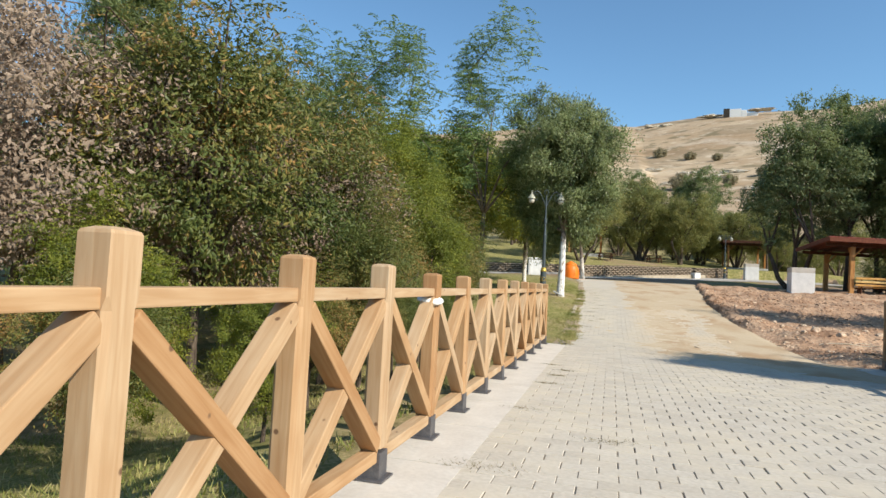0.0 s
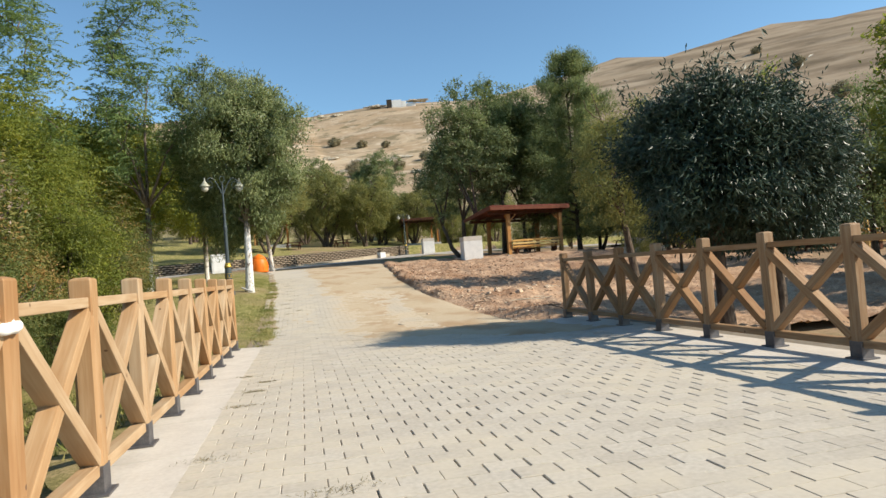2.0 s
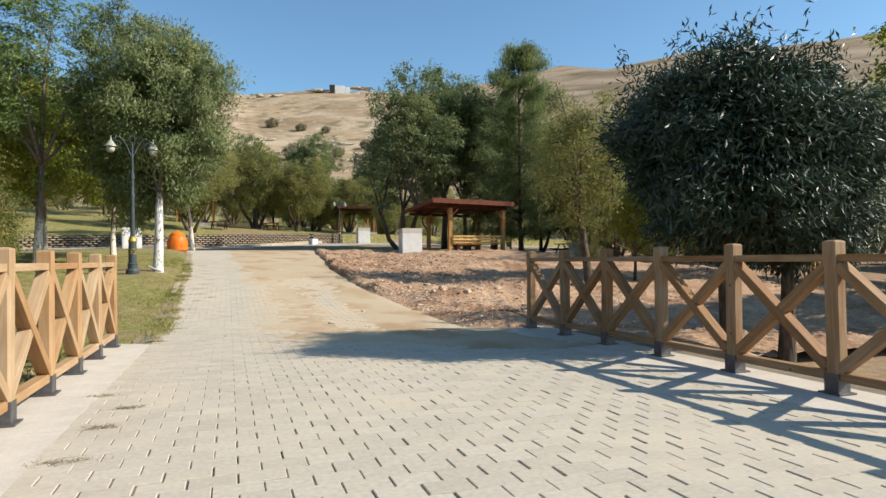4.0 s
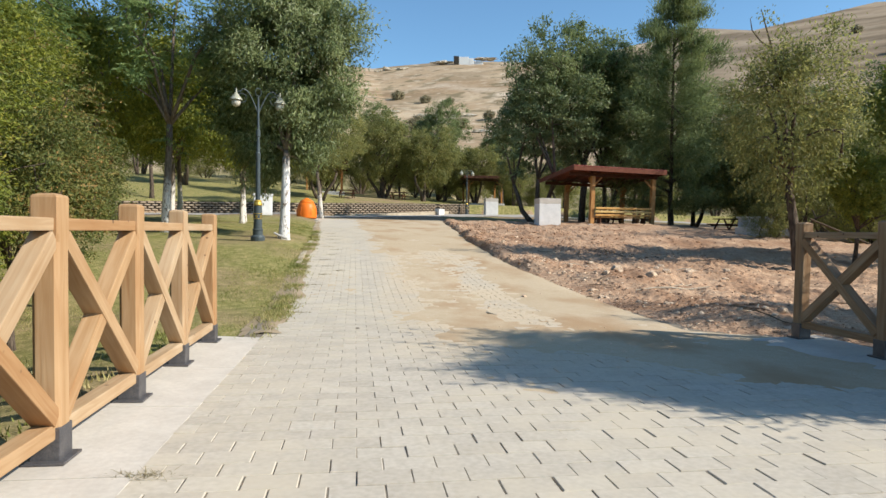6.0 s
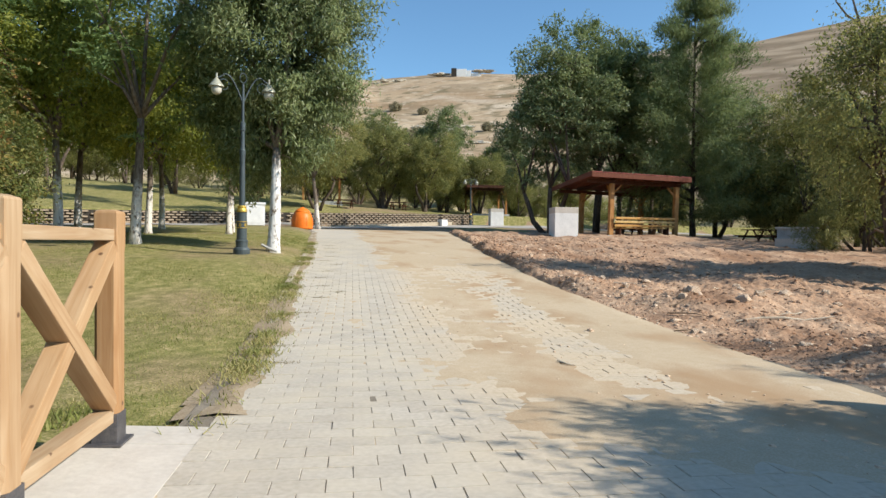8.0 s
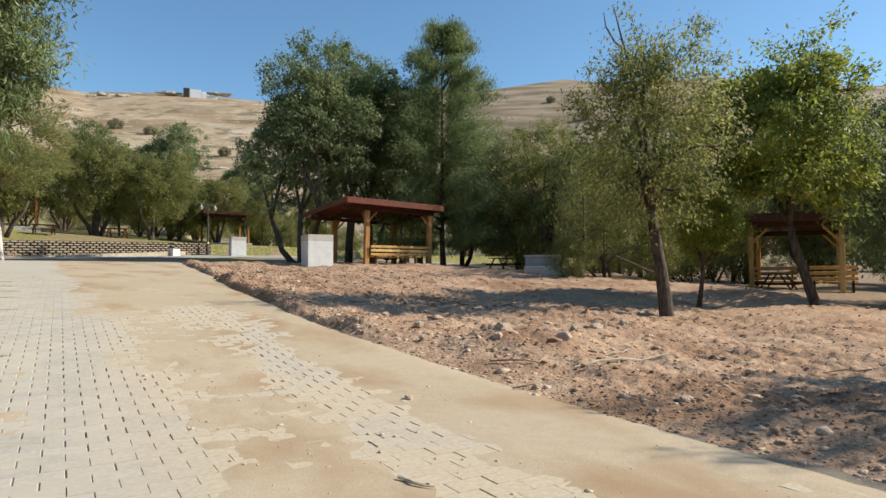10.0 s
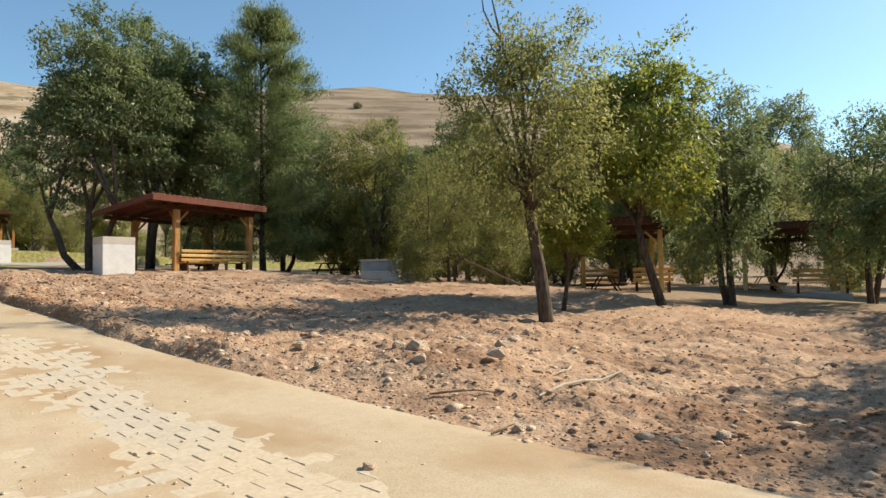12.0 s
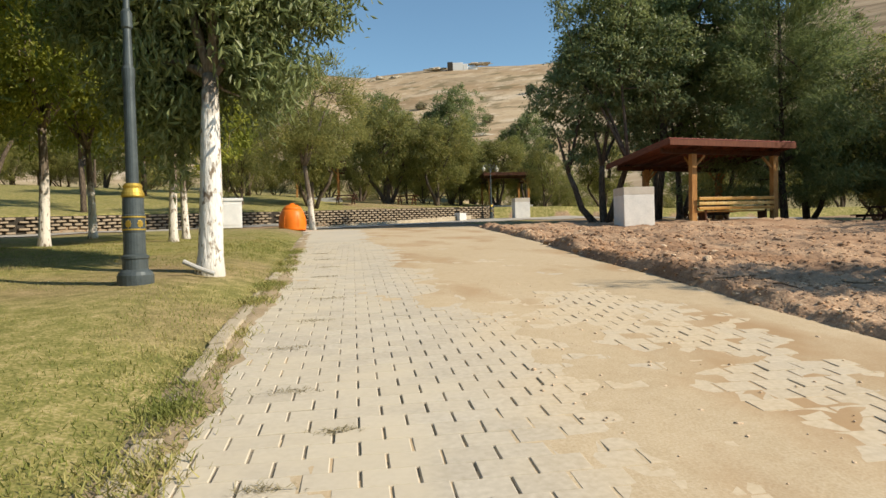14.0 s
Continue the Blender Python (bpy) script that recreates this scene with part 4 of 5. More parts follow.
# ---- trees ----
def leaf_mesh(name, centres, dirs, size, aspect, rnd, material, tilt=0.9, face=None):
    """Many leaves: a pointed blade at each centre, hanging roughly along its direction."""
    n = len(centres)
    d = dirs + rnd.normal(0, tilt, (n, 3))
    d /= np.linalg.norm(d, axis=1)[:, None] + 1e-9
    o = rnd.normal(0, 1, (n, 3))
    if face is not None:
        o = o * 0.55 + face
    s = np.cross(d, o)
    s /= np.linalg.norm(s, axis=1)[:, None] + 1e-9
    ln = (size * rnd.uniform(0.65, 1.35, n))[:, None]
    wd = ln * aspect
    nrm = np.cross(d, s)
    bend = nrm * ln * 0.1
    v0 = centres - d * ln * 0.5
    v1 = centres + s * wd * 0.5 + bend
    v2 = centres + d * ln * 0.5
    v3 = centres - s * wd * 0.5 + bend
    co = np.stack([v0, v1, v2, v3], 1).reshape(-1, 3)
    me = bpy.data.meshes.new(name)
    quick_mesh(me, co, np.arange(4 * n).reshape(n, 4))
    me.materials.append(material)
    return me


def frond_leaves(tips, rnd, size=0.55):
    """Feathery compound fronds: leaflets in two rows on arching stalks."""
    cs, ds = [], []
    for p, out in tips:
        k = 11
        L = size * rnd.uniform(0.7, 1.3)
        o = np.array(out, float)
        o /= np.linalg.norm(o) + 1e-9
        side = np.cross(o, [0, 0, 1.0])
        side /= np.linalg.norm(side) + 1e-9
        for i in range(k):
            t = (i + 1) / k
            q = np.array(p) + o * L * t + np.array([0, 0, -0.45 * L * t * t])
            w = 0.17 * L * (1.2 - 0.75 * t)
            for sg in (-1, 1):
                cs.append(q + side * sg * w)
                ds.append(side * sg + o * 0.5 + np.array([0, 0, -0.25]))
    return np.array(cs), np.array(ds)


def tree_meshes(seed, height, trunk_h, crown, trunk_r, leaf, n_clumps, per_clump, clump_r, size, aspect,
                bark=None, droop=0.5, lean=(0, 0), forks=5, shape="round", fronds=0, tilt=0.7, stems=1, off=None, sprigs=0):
    """Meshes of one tree at the origin: trunk with limbs, crown of leaves round the limb ends.
    crown: (centre z, radius across, radius up)."""
    rnd = np.random.RandomState(seed)
    bark = bark or BARK
    cz, cr, ch = crown
    bm = bmesh.new()
    fx, fy = lean
    ox, oy = off or lean
    pts = []
    for i in range(7):
        t = i / 6
        pts.append((fx * t + 0.06 * trunk_h * 0.25 * math.sin(3 * t + seed), fy * t + 0.05 * trunk_h * 0.25 * math.sin(4 * t + 2 * seed), -0.25 + (trunk_h + 0.25) * t))
    tube(pts, [trunk_r * (1.35 if i == 0 else 1.0 - 0.4 * i / 6) for i in range(7)], 10, bm)
    top = np.array(pts[-1])
    tops = [top]
    for k in range(stems - 1):
        a = seed + 2.4 * k
        end = np.array([0.45 * cr * math.cos(a), 0.45 * cr * math.sin(a), trunk_h * rnd.uniform(0.9, 1.2)])
        st = np.array([0.12 * math.cos(a), 0.12 * math.sin(a), -0.25])
        md = st * 0.6 + end * 0.4 + rnd.normal(0, 0.07, 3)
        md2 = st * 0.25 + end * 0.75 + rnd.normal(0, 0.07, 3)
        tube([st, md, md2, end], [trunk_r * 0.95, trunk_r * 0.75, trunk_r * 0.65, trunk_r * 0.5], 8, bm)
        tops.append(end)
    # clump centres fill the crown, thick near its skin, in uneven lobes
    lobes = [(rnd.normal(0, 1, 3), rnd.uniform(0.85, 1.25)) for _ in range(10)]
    cent = []
    while len(cent) < n_clumps:
        u = rnd.normal(0, 1, 3)
        u /= np.linalg.norm(u)
        grow = 0.6
        for ld, lr in lobes:
            c = np.dot(u, ld / np.linalg.norm(ld))
            if c > 0.68:
                grow = max(grow, 0.6 + (lr - 0.6) * min(1, (c - 0.68) / 0.2))
        rad = grow * rnd.uniform(0.25, 1.0) ** 0.45
        if shape == "cone":
            # whorls of boughs with upturned ends
            if len(cent) % 7 == 0:
                zz = rnd.randint(0, 17) / 8.5 - 1
                a = rnd.randint(0, 6) * 1.047 + zz * 9 + rnd.normal(0, 0.12)
                reach = (1 - (zz + 1) / 2) ** 0.5 * rnd.uniform(0.72, 1.12) + 0.06
            w = reach * (0.22 + 0.78 * (len(cent) % 7 + 0.6) / 7)
            p = np.array([w * cr * math.cos(a), w * cr * math.sin(a), cz + zz * ch + 0.5 * w * w + rnd.normal(0, 0.08)])
        elif shape == "vase":
            # narrow below, wide above
            wide = 0.5 + 0.52 * min(1.0, max(0.0, (u[2] * rad + 0.65) / 1.0))
            p = np.array([u[0] * cr * rad * wide, u[1] * cr * rad * wide, cz + u[2] * ch * rad])
        elif shape == "spray":
            p = np.array([u[0] * cr * rad, u[1] * cr * rad, cz + u[2] * ch * rad])
            if u[2] > 0:
                p[2] += 0.35 * ch * max(0, rnd.normal(0, 0.6))
        else:
            p = np.array([u[0] * cr * rad, u[1] * cr * rad, cz + u[2] * ch * rad])
        cent.append(p + np.array([ox, oy, 0]))
    cent = np.array(cent)
    # thin shoots standing out of the upper crown, leafy along their length
    shoots = []
    high = cent[cent[:, 2] > cz + 0.35 * ch]
    for k in range(sprigs):
        p = high[rnd.randint(len(high))]
        d = (p - np.array([ox, oy, cz])) / np.array([cr, cr, ch]) + np.array([0, 0, 0.9]) + rnd.normal(0, 0.25, 3)
        d *= rnd.uniform(0.35, 0.85) / np.linalg.norm(d)
        for j in range(14):
            shoots.append(p + d * (0.25 + 0.8 * j / 12) + rnd.normal(0, 0.035, 3))
    # limbs to some clump centres
    order = rnd.permutation(len(cent))[:forks * 5]
    nodes = []
    for k, j in enumerate(order):
        end = cent[j]
        if k < forks:
            a0 = tops[k % len(tops)]
            start_r = trunk_r * 0.5
            if shape == "cone":
                a0 = np.array([fx, fy, max(trunk_h * 0.5, end[2] - 0.3)])
        else:
            near = nodes[int(np.argmin([np.linalg.norm(q - end) for q in nodes]))]
            a0, start_r = near, trunk_r * 0.2
        mid = (a0 + end) / 2 + np.array([0, 0, 0.12 * np.linalg.norm(end - a0)]) + rnd.normal(0, 0.08, 3)
        q1, q2 = a0 * 0.6 + mid * 0.4, mid * 0.5 + end * 0.5
        tube([a0, q1, mid, q2, end], [start_r, start_r * 0.8, start_r * 0.6, start_r * 0.4, 0.012], 5, bm)
        nodes += [mid, q2]
    if shape == "cone":
        tube([(fx, fy, trunk_h * 0.8), (fx, fy, cz + ch * 0.97)], [trunk_r * 0.6, 0.03], 7, bm)
    tm = bpy.data.meshes.new("trunk")
    bm.normal_update()
    bm.to_mesh(tm)
    bm.free()
    tm.materials.append(bark)
    tm.polygons.foreach_set("use_smooth", [True] * len(tm.polygons))
    n = n_clumps * per_clump
    cr2 = (clump_r * rnd.uniform(0.6, 1.25, n_clumps))[:, None, None]
    spread = rnd.normal(0, 0.5, (n_clumps, per_clump, 3)) * cr2
    spread[:, :, 2] *= 0.8
    c = (cent[:, None, :] + spread).reshape(-1, 3)
    off2 = (spread / cr2).reshape(-1, 3)
    out = (cent - np.array([ox, oy, cz]))
    out /= np.linalg.norm(out, axis=1)[:, None] + 1e-9
    face = np.repeat(out * 1.0 + np.array([0, 0, 0.75]), per_clump, 0) + off2 * 0.8
    dirs = np.repeat(out * (1 - droop) + np.array([0, 0, -1.0]) * droop, per_clump, 0)
    if fronds:
        hi = cent[np.argsort(-cent[:, 2])[:fronds]]
        tips = [(p + rnd.normal(0, 0.22, 3), np.array([rnd.normal(0, 1), rnd.normal(0, 1), rnd.uniform(0.1, 0.9)])) for p in hi for _ in range(5)]
        for p in hi[:max(6, fronds // 7)]:
            lean2 = rnd.normal(0, 0.28, 2)
            for k in range(10):
                t = 0.2 + 1.25 * k / 9
                a2 = k * 2.4 + p[0]
                tips.append((p + np.array([lean2[0] * t, lean2[1] * t, t]), np.array([math.cos(a2), math.sin(a2), 0.35 + 0.6 * (k > 7)])))
        fc, fd = frond_leaves(tips, rnd, 0.74)
        c, dirs = np.concatenate([c, fc]), np.concatenate([dirs, fd])
        face = np.concatenate([face, np.tile([0.2, -0.2, 1.0], (len(fc), 1))])
    if shoots:
        c = np.concatenate([c, np.array(shoots)])
        dirs = np.concatenate([dirs, np.tile([0.1, 0.1, 0.6], (len(shoots), 1))])
        face = np.concatenate([face, rnd.normal(0, 1, (len(shoots), 3))])
    lm = leaf_mesh("crown", c, dirs, size, aspect, rnd, leaf, tilt, face)
    return tm, lm


def tree(kind, label, x, y, meshes, rz=0.0, s=1.0, z=None, group="park trees", category="tree"):
    zz = float(land(x, y)) - 0.06 if z is None else z
    e = thing(kind, label, category, pose(x, y, zz, 0, 0, rz) @ Matrix.Diagonal((s, s, s, 1)), group)
    part("trunk", meshes[0], None, e)
    part("crown", meshes[1], None, e)
    return e


# the whitewashed tree beside the lamp
M_EUC = tree_meshes(1, 9, 2.7, (5.2, 2.85, 4.1), 0.175, L_EUC, 720, 130, 0.45, 0.15, 0.29, BARKW, droop=0.75, lean=(0.12, 0.3), off=(-0.1, 1.4), forks=6, shape="vase")
tree("willow", "whitewashed-trunk tree with drooping grey-green leaves", -0.80, 23.0, M_EUC)
lz = float(land(-0.75, 22.7)) - 0.05
tagged(part("log", tube([(-1.0, 22.72, lz + 0.20), (-0.84, 22.70, lz + 0.12), (-0.62, 22.70, lz + 0.03)], [0.032, 0.032, 0.03], 9), GREYCON, None), "short grey log leaning at the whitewashed trunk", "log")
# dark shrub tree behind the shaded fence
M_DARK = tree_meshes(2, 4.4, 1.5, (2.95, 1.5, 1.45), 0.15, L_DARK, 400, 150, 0.34, 0.115, 0.24, droop=0.35, forks=9, tilt=0.6, sprigs=60)
tree("oleaster", "dense dark green shrub tree behind the fence", 7.75, 6.85, M_DARK)
tree("oleaster", "dark green shrub tree grown into its neighbour", 8.85, 6.95, M_DARK, 130, 0.9)
# thicket beyond the pale fence
M_LOCA = tree_meshes(3, 6, 1.9, (3.9, 2.2, 2.05), 0.11, L_LOCDARK, 320, 105, 0.37, 0.10, 0.40, droop=0.4, forks=10, shape="spray", fronds=50)
M_LOCB = tree_meshes(4, 8, 1.8, (4.7, 2.8, 3.0), 0.13, L_LOCUST, 400, 112, 0.41, 0.11, 0.40, droop=0.4, forks=10, shape="spray", fronds=80)
M_FROND = tree_meshes(5, 11, 3.4, (7.2, 2.5, 3.7), 0.15, L_FROND, 105, 26, 0.40, 0.16, 0.30, BARKW2, droop=0.3, forks=9, shape="spray", fronds=105, tilt=0.3)
M_DEAD = tree_meshes(6, 5.5, 1.2, (3.4, 2.3, 2.1), 0.10, L_DEAD, 480, 80, 0.40, 0.075, 0.5, droop=0.3, forks=12)
M_YEL = tree_meshes(7, 8, 2.6, (5.0, 2.4, 2.7), 0.13, L_YEL, 330, 70, 0.48, 0.13, 0.45, BARKW2, droop=0.4, forks=8)
for x, y, rz, s in ((-4.3, 3.9, 20, 0.88), (-3.9, 7.2, 140, 0.76), (-8.4, 8.6, 250, 0.85)):
    tree("locust", "deep green locust with a few withered twigs", x, y, M_LOCA, rz, s)
for x, y, rz, s in ((-4.6, 11.4, 60, 0.66), (-7.0, 9.6, 200, 0.66), (-8.5, 13.5, 300, 0.74), (-5.6, 16.2, 10, 0.66)):
    tree("locust", "yellow-green feathery locust beyond the fence", x, y, M_LOCB, rz, s)
for x, y, rz, s in ((-5.9, 2.3, 0, 0.95), (-4.9, 6.3, 75, 0.9), (-9.4, 4.6, 120, 1.15), (-8.6, 1.0, 200, 1.0)):
    tree("plum", "withered pinkish-brown plum tree", x, y, M_DEAD, rz, s)
for x, y, rz, s in ((-4.5, 24.4, 0, 1.0), (-7.0, 18.5, 130, 0.86), (-10.0, 19.5, 250, 0.85)):
    tree("tree_of_heaven", "tall tree with feathery fronds and a pale trunk", x, y, M_FROND, rz, s)
for x, y, rz, s in ((-7.4, 26.4, 0, 1.15), (-5.9, 30.0, 90, 1.05), (-8.6, 31.0, 200, 1.15), (-10.5, 24.0, 280, 1.1), (-3.3, 31.0, 170, 0.9), (-3.7, 33.6, 250, 0.9), (-7.2, 36.0, 20, 1.1), (-12.5, 29.0, 120, 1.2)):
    tree("acacia", "yellow-green acacia with a whitewashed trunk", x, y, M_YEL, rz, s)
M_PINE = tree_meshes(8, 15, 2.6, (8.5, 5.3, 7.0), 0.22, L_PINE, 1540, 70, 0.62, 0.24, 0.17, droop=-0.25, forks=14, shape="cone")
for x, y, rz, s in ((21.9, 42.4, 0, 1.0), (-17.5, 16.5, 90, 0.85), (-23.0, 13.0, 190, 0.8), (-21, 22, 30, 0.8)):
    tree("pine", "tall dark pine with a ragged pointed crown", x, y, M_PINE, rz, s)
M_STONEPINE = tree_meshes(20, 9, 3.0, (5.6, 2.9, 3.1), 0.16, L_OLIVE, 380, 80, 0.46, 0.2, 0.15, BARKW2, droop=-0.1, lean=(-0.2, 0.1), forks=7)
tree("pine", "spreading olive-green pine with a whitewashed trunk by the bin", -0.95, 47.6, M_STONEPINE, 30, 1.1)
# the grove behind the pavilion
M_OAK = tree_meshes(9, 11, 2.8, (7.2, 3.5, 4.0), 0.2, L_EUC, 380, 78, 0.50, 0.2, 0.40, droop=0.4, forks=9, stems=3)
M_OAKD = tree_meshes(10, 11, 2.9, (7.4, 3.3, 4.0), 0.17, L_PINE, 320, 70, 0.50, 0.2, 0.40, droop=0.4, forks=9, stems=2)
M_SMALL = tree_meshes(12, 6, 0.9, (2.75, 1.8, 2.35), 0.08, L_OLIVE, 230, 44, 0.36, 0.12, 0.30, droop=0.5, forks=8, stems=3)
M_OLIVE = tree_meshes(13, 8, 1.9, (4.4, 2.9, 2.9), 0.17, L_OLIVE, 300, 64, 0.50, 0.18, 0.36, droop=0.45, forks=10, stems=3)
M_THIN = tree_meshes(16, 8, 1.6, (4.2, 2.1, 3.3), 0.11, L_OLIVE, 290, 60, 0.40, 0.14, 0.36, droop=0.45, forks=10, shape="spray", stems=2)
for x, y, rz, s, k in ((13.4, 44.0, 0, 1.05, M_OAK), (17.2, 46.0, 40, 1.28, M_OAKD), (19.8, 48.5, 160, 1.25, M_OAKD), (24.4, 44.0, 120, 0.85, M_OAK), (22.5, 49, 70, 1.0, M_OAKD)):
    tree("oak", "broad full-crowned green tree behind the pavilion", x, y, k, rz, s)
for x, y, rz, s, k in ((25.5, 36.5, 10, 1.2, M_THIN), (21.9, 26.0, 80, 1.0, M_SMALL), (23.0, 29.0, 200, 1.2, M_SMALL), (26.5, 33.5, 300, 0.95, M_SMALL), (18.9, 25.9, 150, 0.98, M_SMALL), (26.2, 40.5, 200, 1.2, M_THIN), (28.5, 30.5, 20, 0.85, M_THIN), (24.0, 31.2, 100, 1.1, M_SMALL), (27.4, 27.4, 240, 0.85, M_SMALL)):
    tree("young_tree", "slender young tree with fine green leaves", x, y, k, rz, s)
M_SHRUB = tree_meshes(19, 3, 0.5, (1.55, 1.5, 1.5), 0.05, L_OLIVE, 190, 56, 0.32, 0.10, 0.32, droop=0.4, forks=6, stems=4)
for x, y, rz, s in ((17.6, 26.2, 0, 0.62), (20.9, 24.9, 70, 0.95), (24.3, 26.2, 140, 1.0), (25.4, 31.8, 260, 1.0), (29.6, 27.2, 30, 0.9), (29.4, 32.2, 230, 1.2), (26.4, 39.5, 90, 1.3), (29.5, 36.4, 15, 1.3), (34.5, 22.5, 75, 1.0), (36.0, 16.5, 190, 1.1), (34.5, 26.5, 290, 1.2)):
    tree("bush", "leafy olive-green sapling thicket under the trees", x, y, M_SHRUB, rz, s, group="bushes", category="bush")
# the trees on the earth lot
M_LOTA = tree_meshes(14, 7, 2.3, (4.3, 1.65, 2.45), 0.16, L_OLIVE, 280, 60, 0.36, 0.10, 0.42, droop=0.45, lean=(-0.1, 0.25), forks=6, shape="spray")
M_LOTB = tree_meshes(15, 7, 2.2, (4.6, 2.15, 2.45), 0.14, L_YEL, 330, 70, 0.38, 0.14, 0.5, droop=0.4, lean=(-0.3, 0.5), off=(-0.35, 0.8), forks=7, shape="spray")
M_DEEP = tree_meshes(18, 7, 1.8, (3.9, 2.1, 2.9), 0.13, L_PINE, 300, 58, 0.42, 0.13, 0.45, droop=0.4, forks=10, stems=2)
tree("elm", "sparse olive-green tree with a bare dead branch", 12.45, 17.85, M_LOTA, 0, 1.0)
for x, y, rz, s in ((18.0, 17.7, 0, 1.0), (14.5, 8.2, 200, 1.0), (17.8, 7.0, 300, 1.0)):
    tree("walnut", "bright green tree with broad yellowing leaves", x, y, M_LOTB, rz, s)
tree("oak", "dark green tree on the earth lot", 21.9, 17.2, M_DEEP, 90, 1.0)
# the last two stand unseen off the lot, added to cast shade over it
for x, y, rz, s in ((27.6, 14.4, 20, 1.0), (33.0, 25.0, 140, 1.1), (25.0, 13.0, 220, 0.9), (22.0, 8.6, 60, 1.1), (26.0, 9.0, 300, 1.1)):
    tree("oak", "dark green tree beyond the earth lot", x, y, M_DEEP, rz, s)
dead = bmesh.new()
tube([(12.4, 18.2, 4.4), (12.12, 18.4, 5.4), (11.95, 18.5, 6.2), (11.74, 18.55, 6.95)], [0.045, 0.035, 0.025, 0.01], 6, dead)
tube([(12.0, 18.46, 5.95), (11.72, 18.5, 6.12), (11.46, 18.5, 6.4), (11.40, 18.5, 6.7)], [0.03, 0.022, 0.016, 0.008], 6, dead)
tagged(part("dead_branch", dead, TWIG, None), "bare grey dead branch standing out of the crown", "branch")
trs = random.Random(21)
spots = [(32, 25.5, 0.8, 0), (34, 19, 0.9, 2), (38, 24, 0.9, 0), (36, 13.5, 0.85, 0), (30, 34, 0.9, 1), (34, 30, 0.95, 0), (42, 17, 1.0, 0), (28, 39, 0.9, 0), (32, 41, 0.9, 1), (44, 32, 1.1, 1), (40, 10, 1.0, 0), (31.5, 29.2, 0.8, 2), (47, 22, 1.1, 1), (50, 12, 1.1, 0), (39, 36, 1.0, 0)]
for i, (x, y, s, k) in enumerate(spots):
    tree("olive_tree", "bushy olive-green tree on the dry slope", x, y, (M_OLIVE, M_OAKD, M_THIN)[k], 47 * i, s)
# terrace trees above the wall
spots = [(4.2, 69, 1.3, 0), (8.4, 68, 1.15, 0), (14.6, 72, 1.0, 0), (-1.6, 59, 1.1, 0), (18.5, 76, 0.9, 1), (12, 84, 1.0, 0), (2, 84, 1.0, 0), (-7, 66, 1.1, 1), (-13, 60, 1.1, 0), (-20, 54, 1.1, 1), (-12, 47.5, 0.9, 1), (-26, 44, 1.1, 0), (24, 70, 1.0, 0), (30, 62, 1.0, 0), (-18, 34, 1.1, 1), (-24, 28, 1.1, 0), (-16, 24, 1.0, 1), (36, 52, 1.0, 0), (22, 88, 1.1, 0), (-4, 92, 1.1, 0), (17.5, 67, 0.8, 2), (11.6, 75, 0.8, 2), (6.5, 77, 1.0, 2), (-6, 57, 0.9, 2), (27, 55, 0.9, 2)]
for i in range(46):
    a, r = radians(trs.uniform(-42, 88)), trs.uniform(66, 98)
    spots.append((1.4 + r * math.sin(a), 6 + r * math.cos(a), trs.uniform(0.75, 1.15), trs.choice((0, 0, 1, 2))))
for i, (x, y, s, k) in enumerate(spots):
    tree("olive_tree", "bushy olive-green tree on the grassy terrace", x, y, (M_OLIVE, M_OAKD, M_THIN)[k], 61 * i, s)
for i, (x, y, s) in enumerate([(-2.6, 9.2, 0.42), (-2.9, 12.0, 0.45), (-2.4, 5.4, 0.36), (-5.2, 14.5, 0.5), (-7.5, 12.5, 0.55), (-9.8, 9.5, 0.6), (-9, 16, 0.6), (-2.9, 7.4, 0.4), (-3.3, 14.0, 0.42), (-12, 12, 0.7), (-13, 7, 0.7), (-2.2, 3.3, 0.22), (-1.5, 1.1, 0.17), (-2.6, 0.3, 0.24), (-1.6, 4.6, 0.18), (-3.6, 1.6, 0.3), (-1.7, 6.6, 0.2)]):
    tree("bush", "low green bush under the trees", x, y, M_LOCA if i % 3 else M_LOCB, 70 * i, s * (1.15 if i % 3 else 1.0), group="bushes", category="bush")
tree("bush", "bright yellow-green young tree beside a leaning trunk", 15.0, 19.0, M_LOTB, 120, 0.5, group="bushes", category="bush")
M_SCRUB = tree_meshes(17, 4, 0.4, (1.6, 2.0, 1.5), 0.1, L_DRY, 120, 40, 0.6, 0.3, 0.5, forks=6)
for hd, el, s in ((3.7, 11.6, 2.2), (6.2, 11.4, 1.8), (8.4, 11.3, 1.5), (5.5, 8.9, 2.4), (9.5, 9.2, 1.6), (-1.5, 10.5, 1.6), (12, 10, 1.5), (16, 12.5, 1.8), (38, 12, 2.2), (44, 13.5, 2), (52, 12, 2.4), (58, 11, 2.2), (64, 10, 2), (47, 10.5, 2.2), (70, 9, 2.2), (41, 15, 1.8)):
    rs = [r for r in range(110, 615, 3) if float(land(1.4 + r * math.sin(radians(hd)), 6 + r * math.cos(radians(hd)))) >= 1.2 + r * math.tan(radians(el))]
    r = rs[0] if rs else 500
    tree("scrub", "dark scrub bush on the bare hillside", 1.4 + r * math.sin(radians(hd)), 6 + r * math.cos(radians(hd)), M_SCRUB, 40 * s, s, group="hill scrub", category="bush")
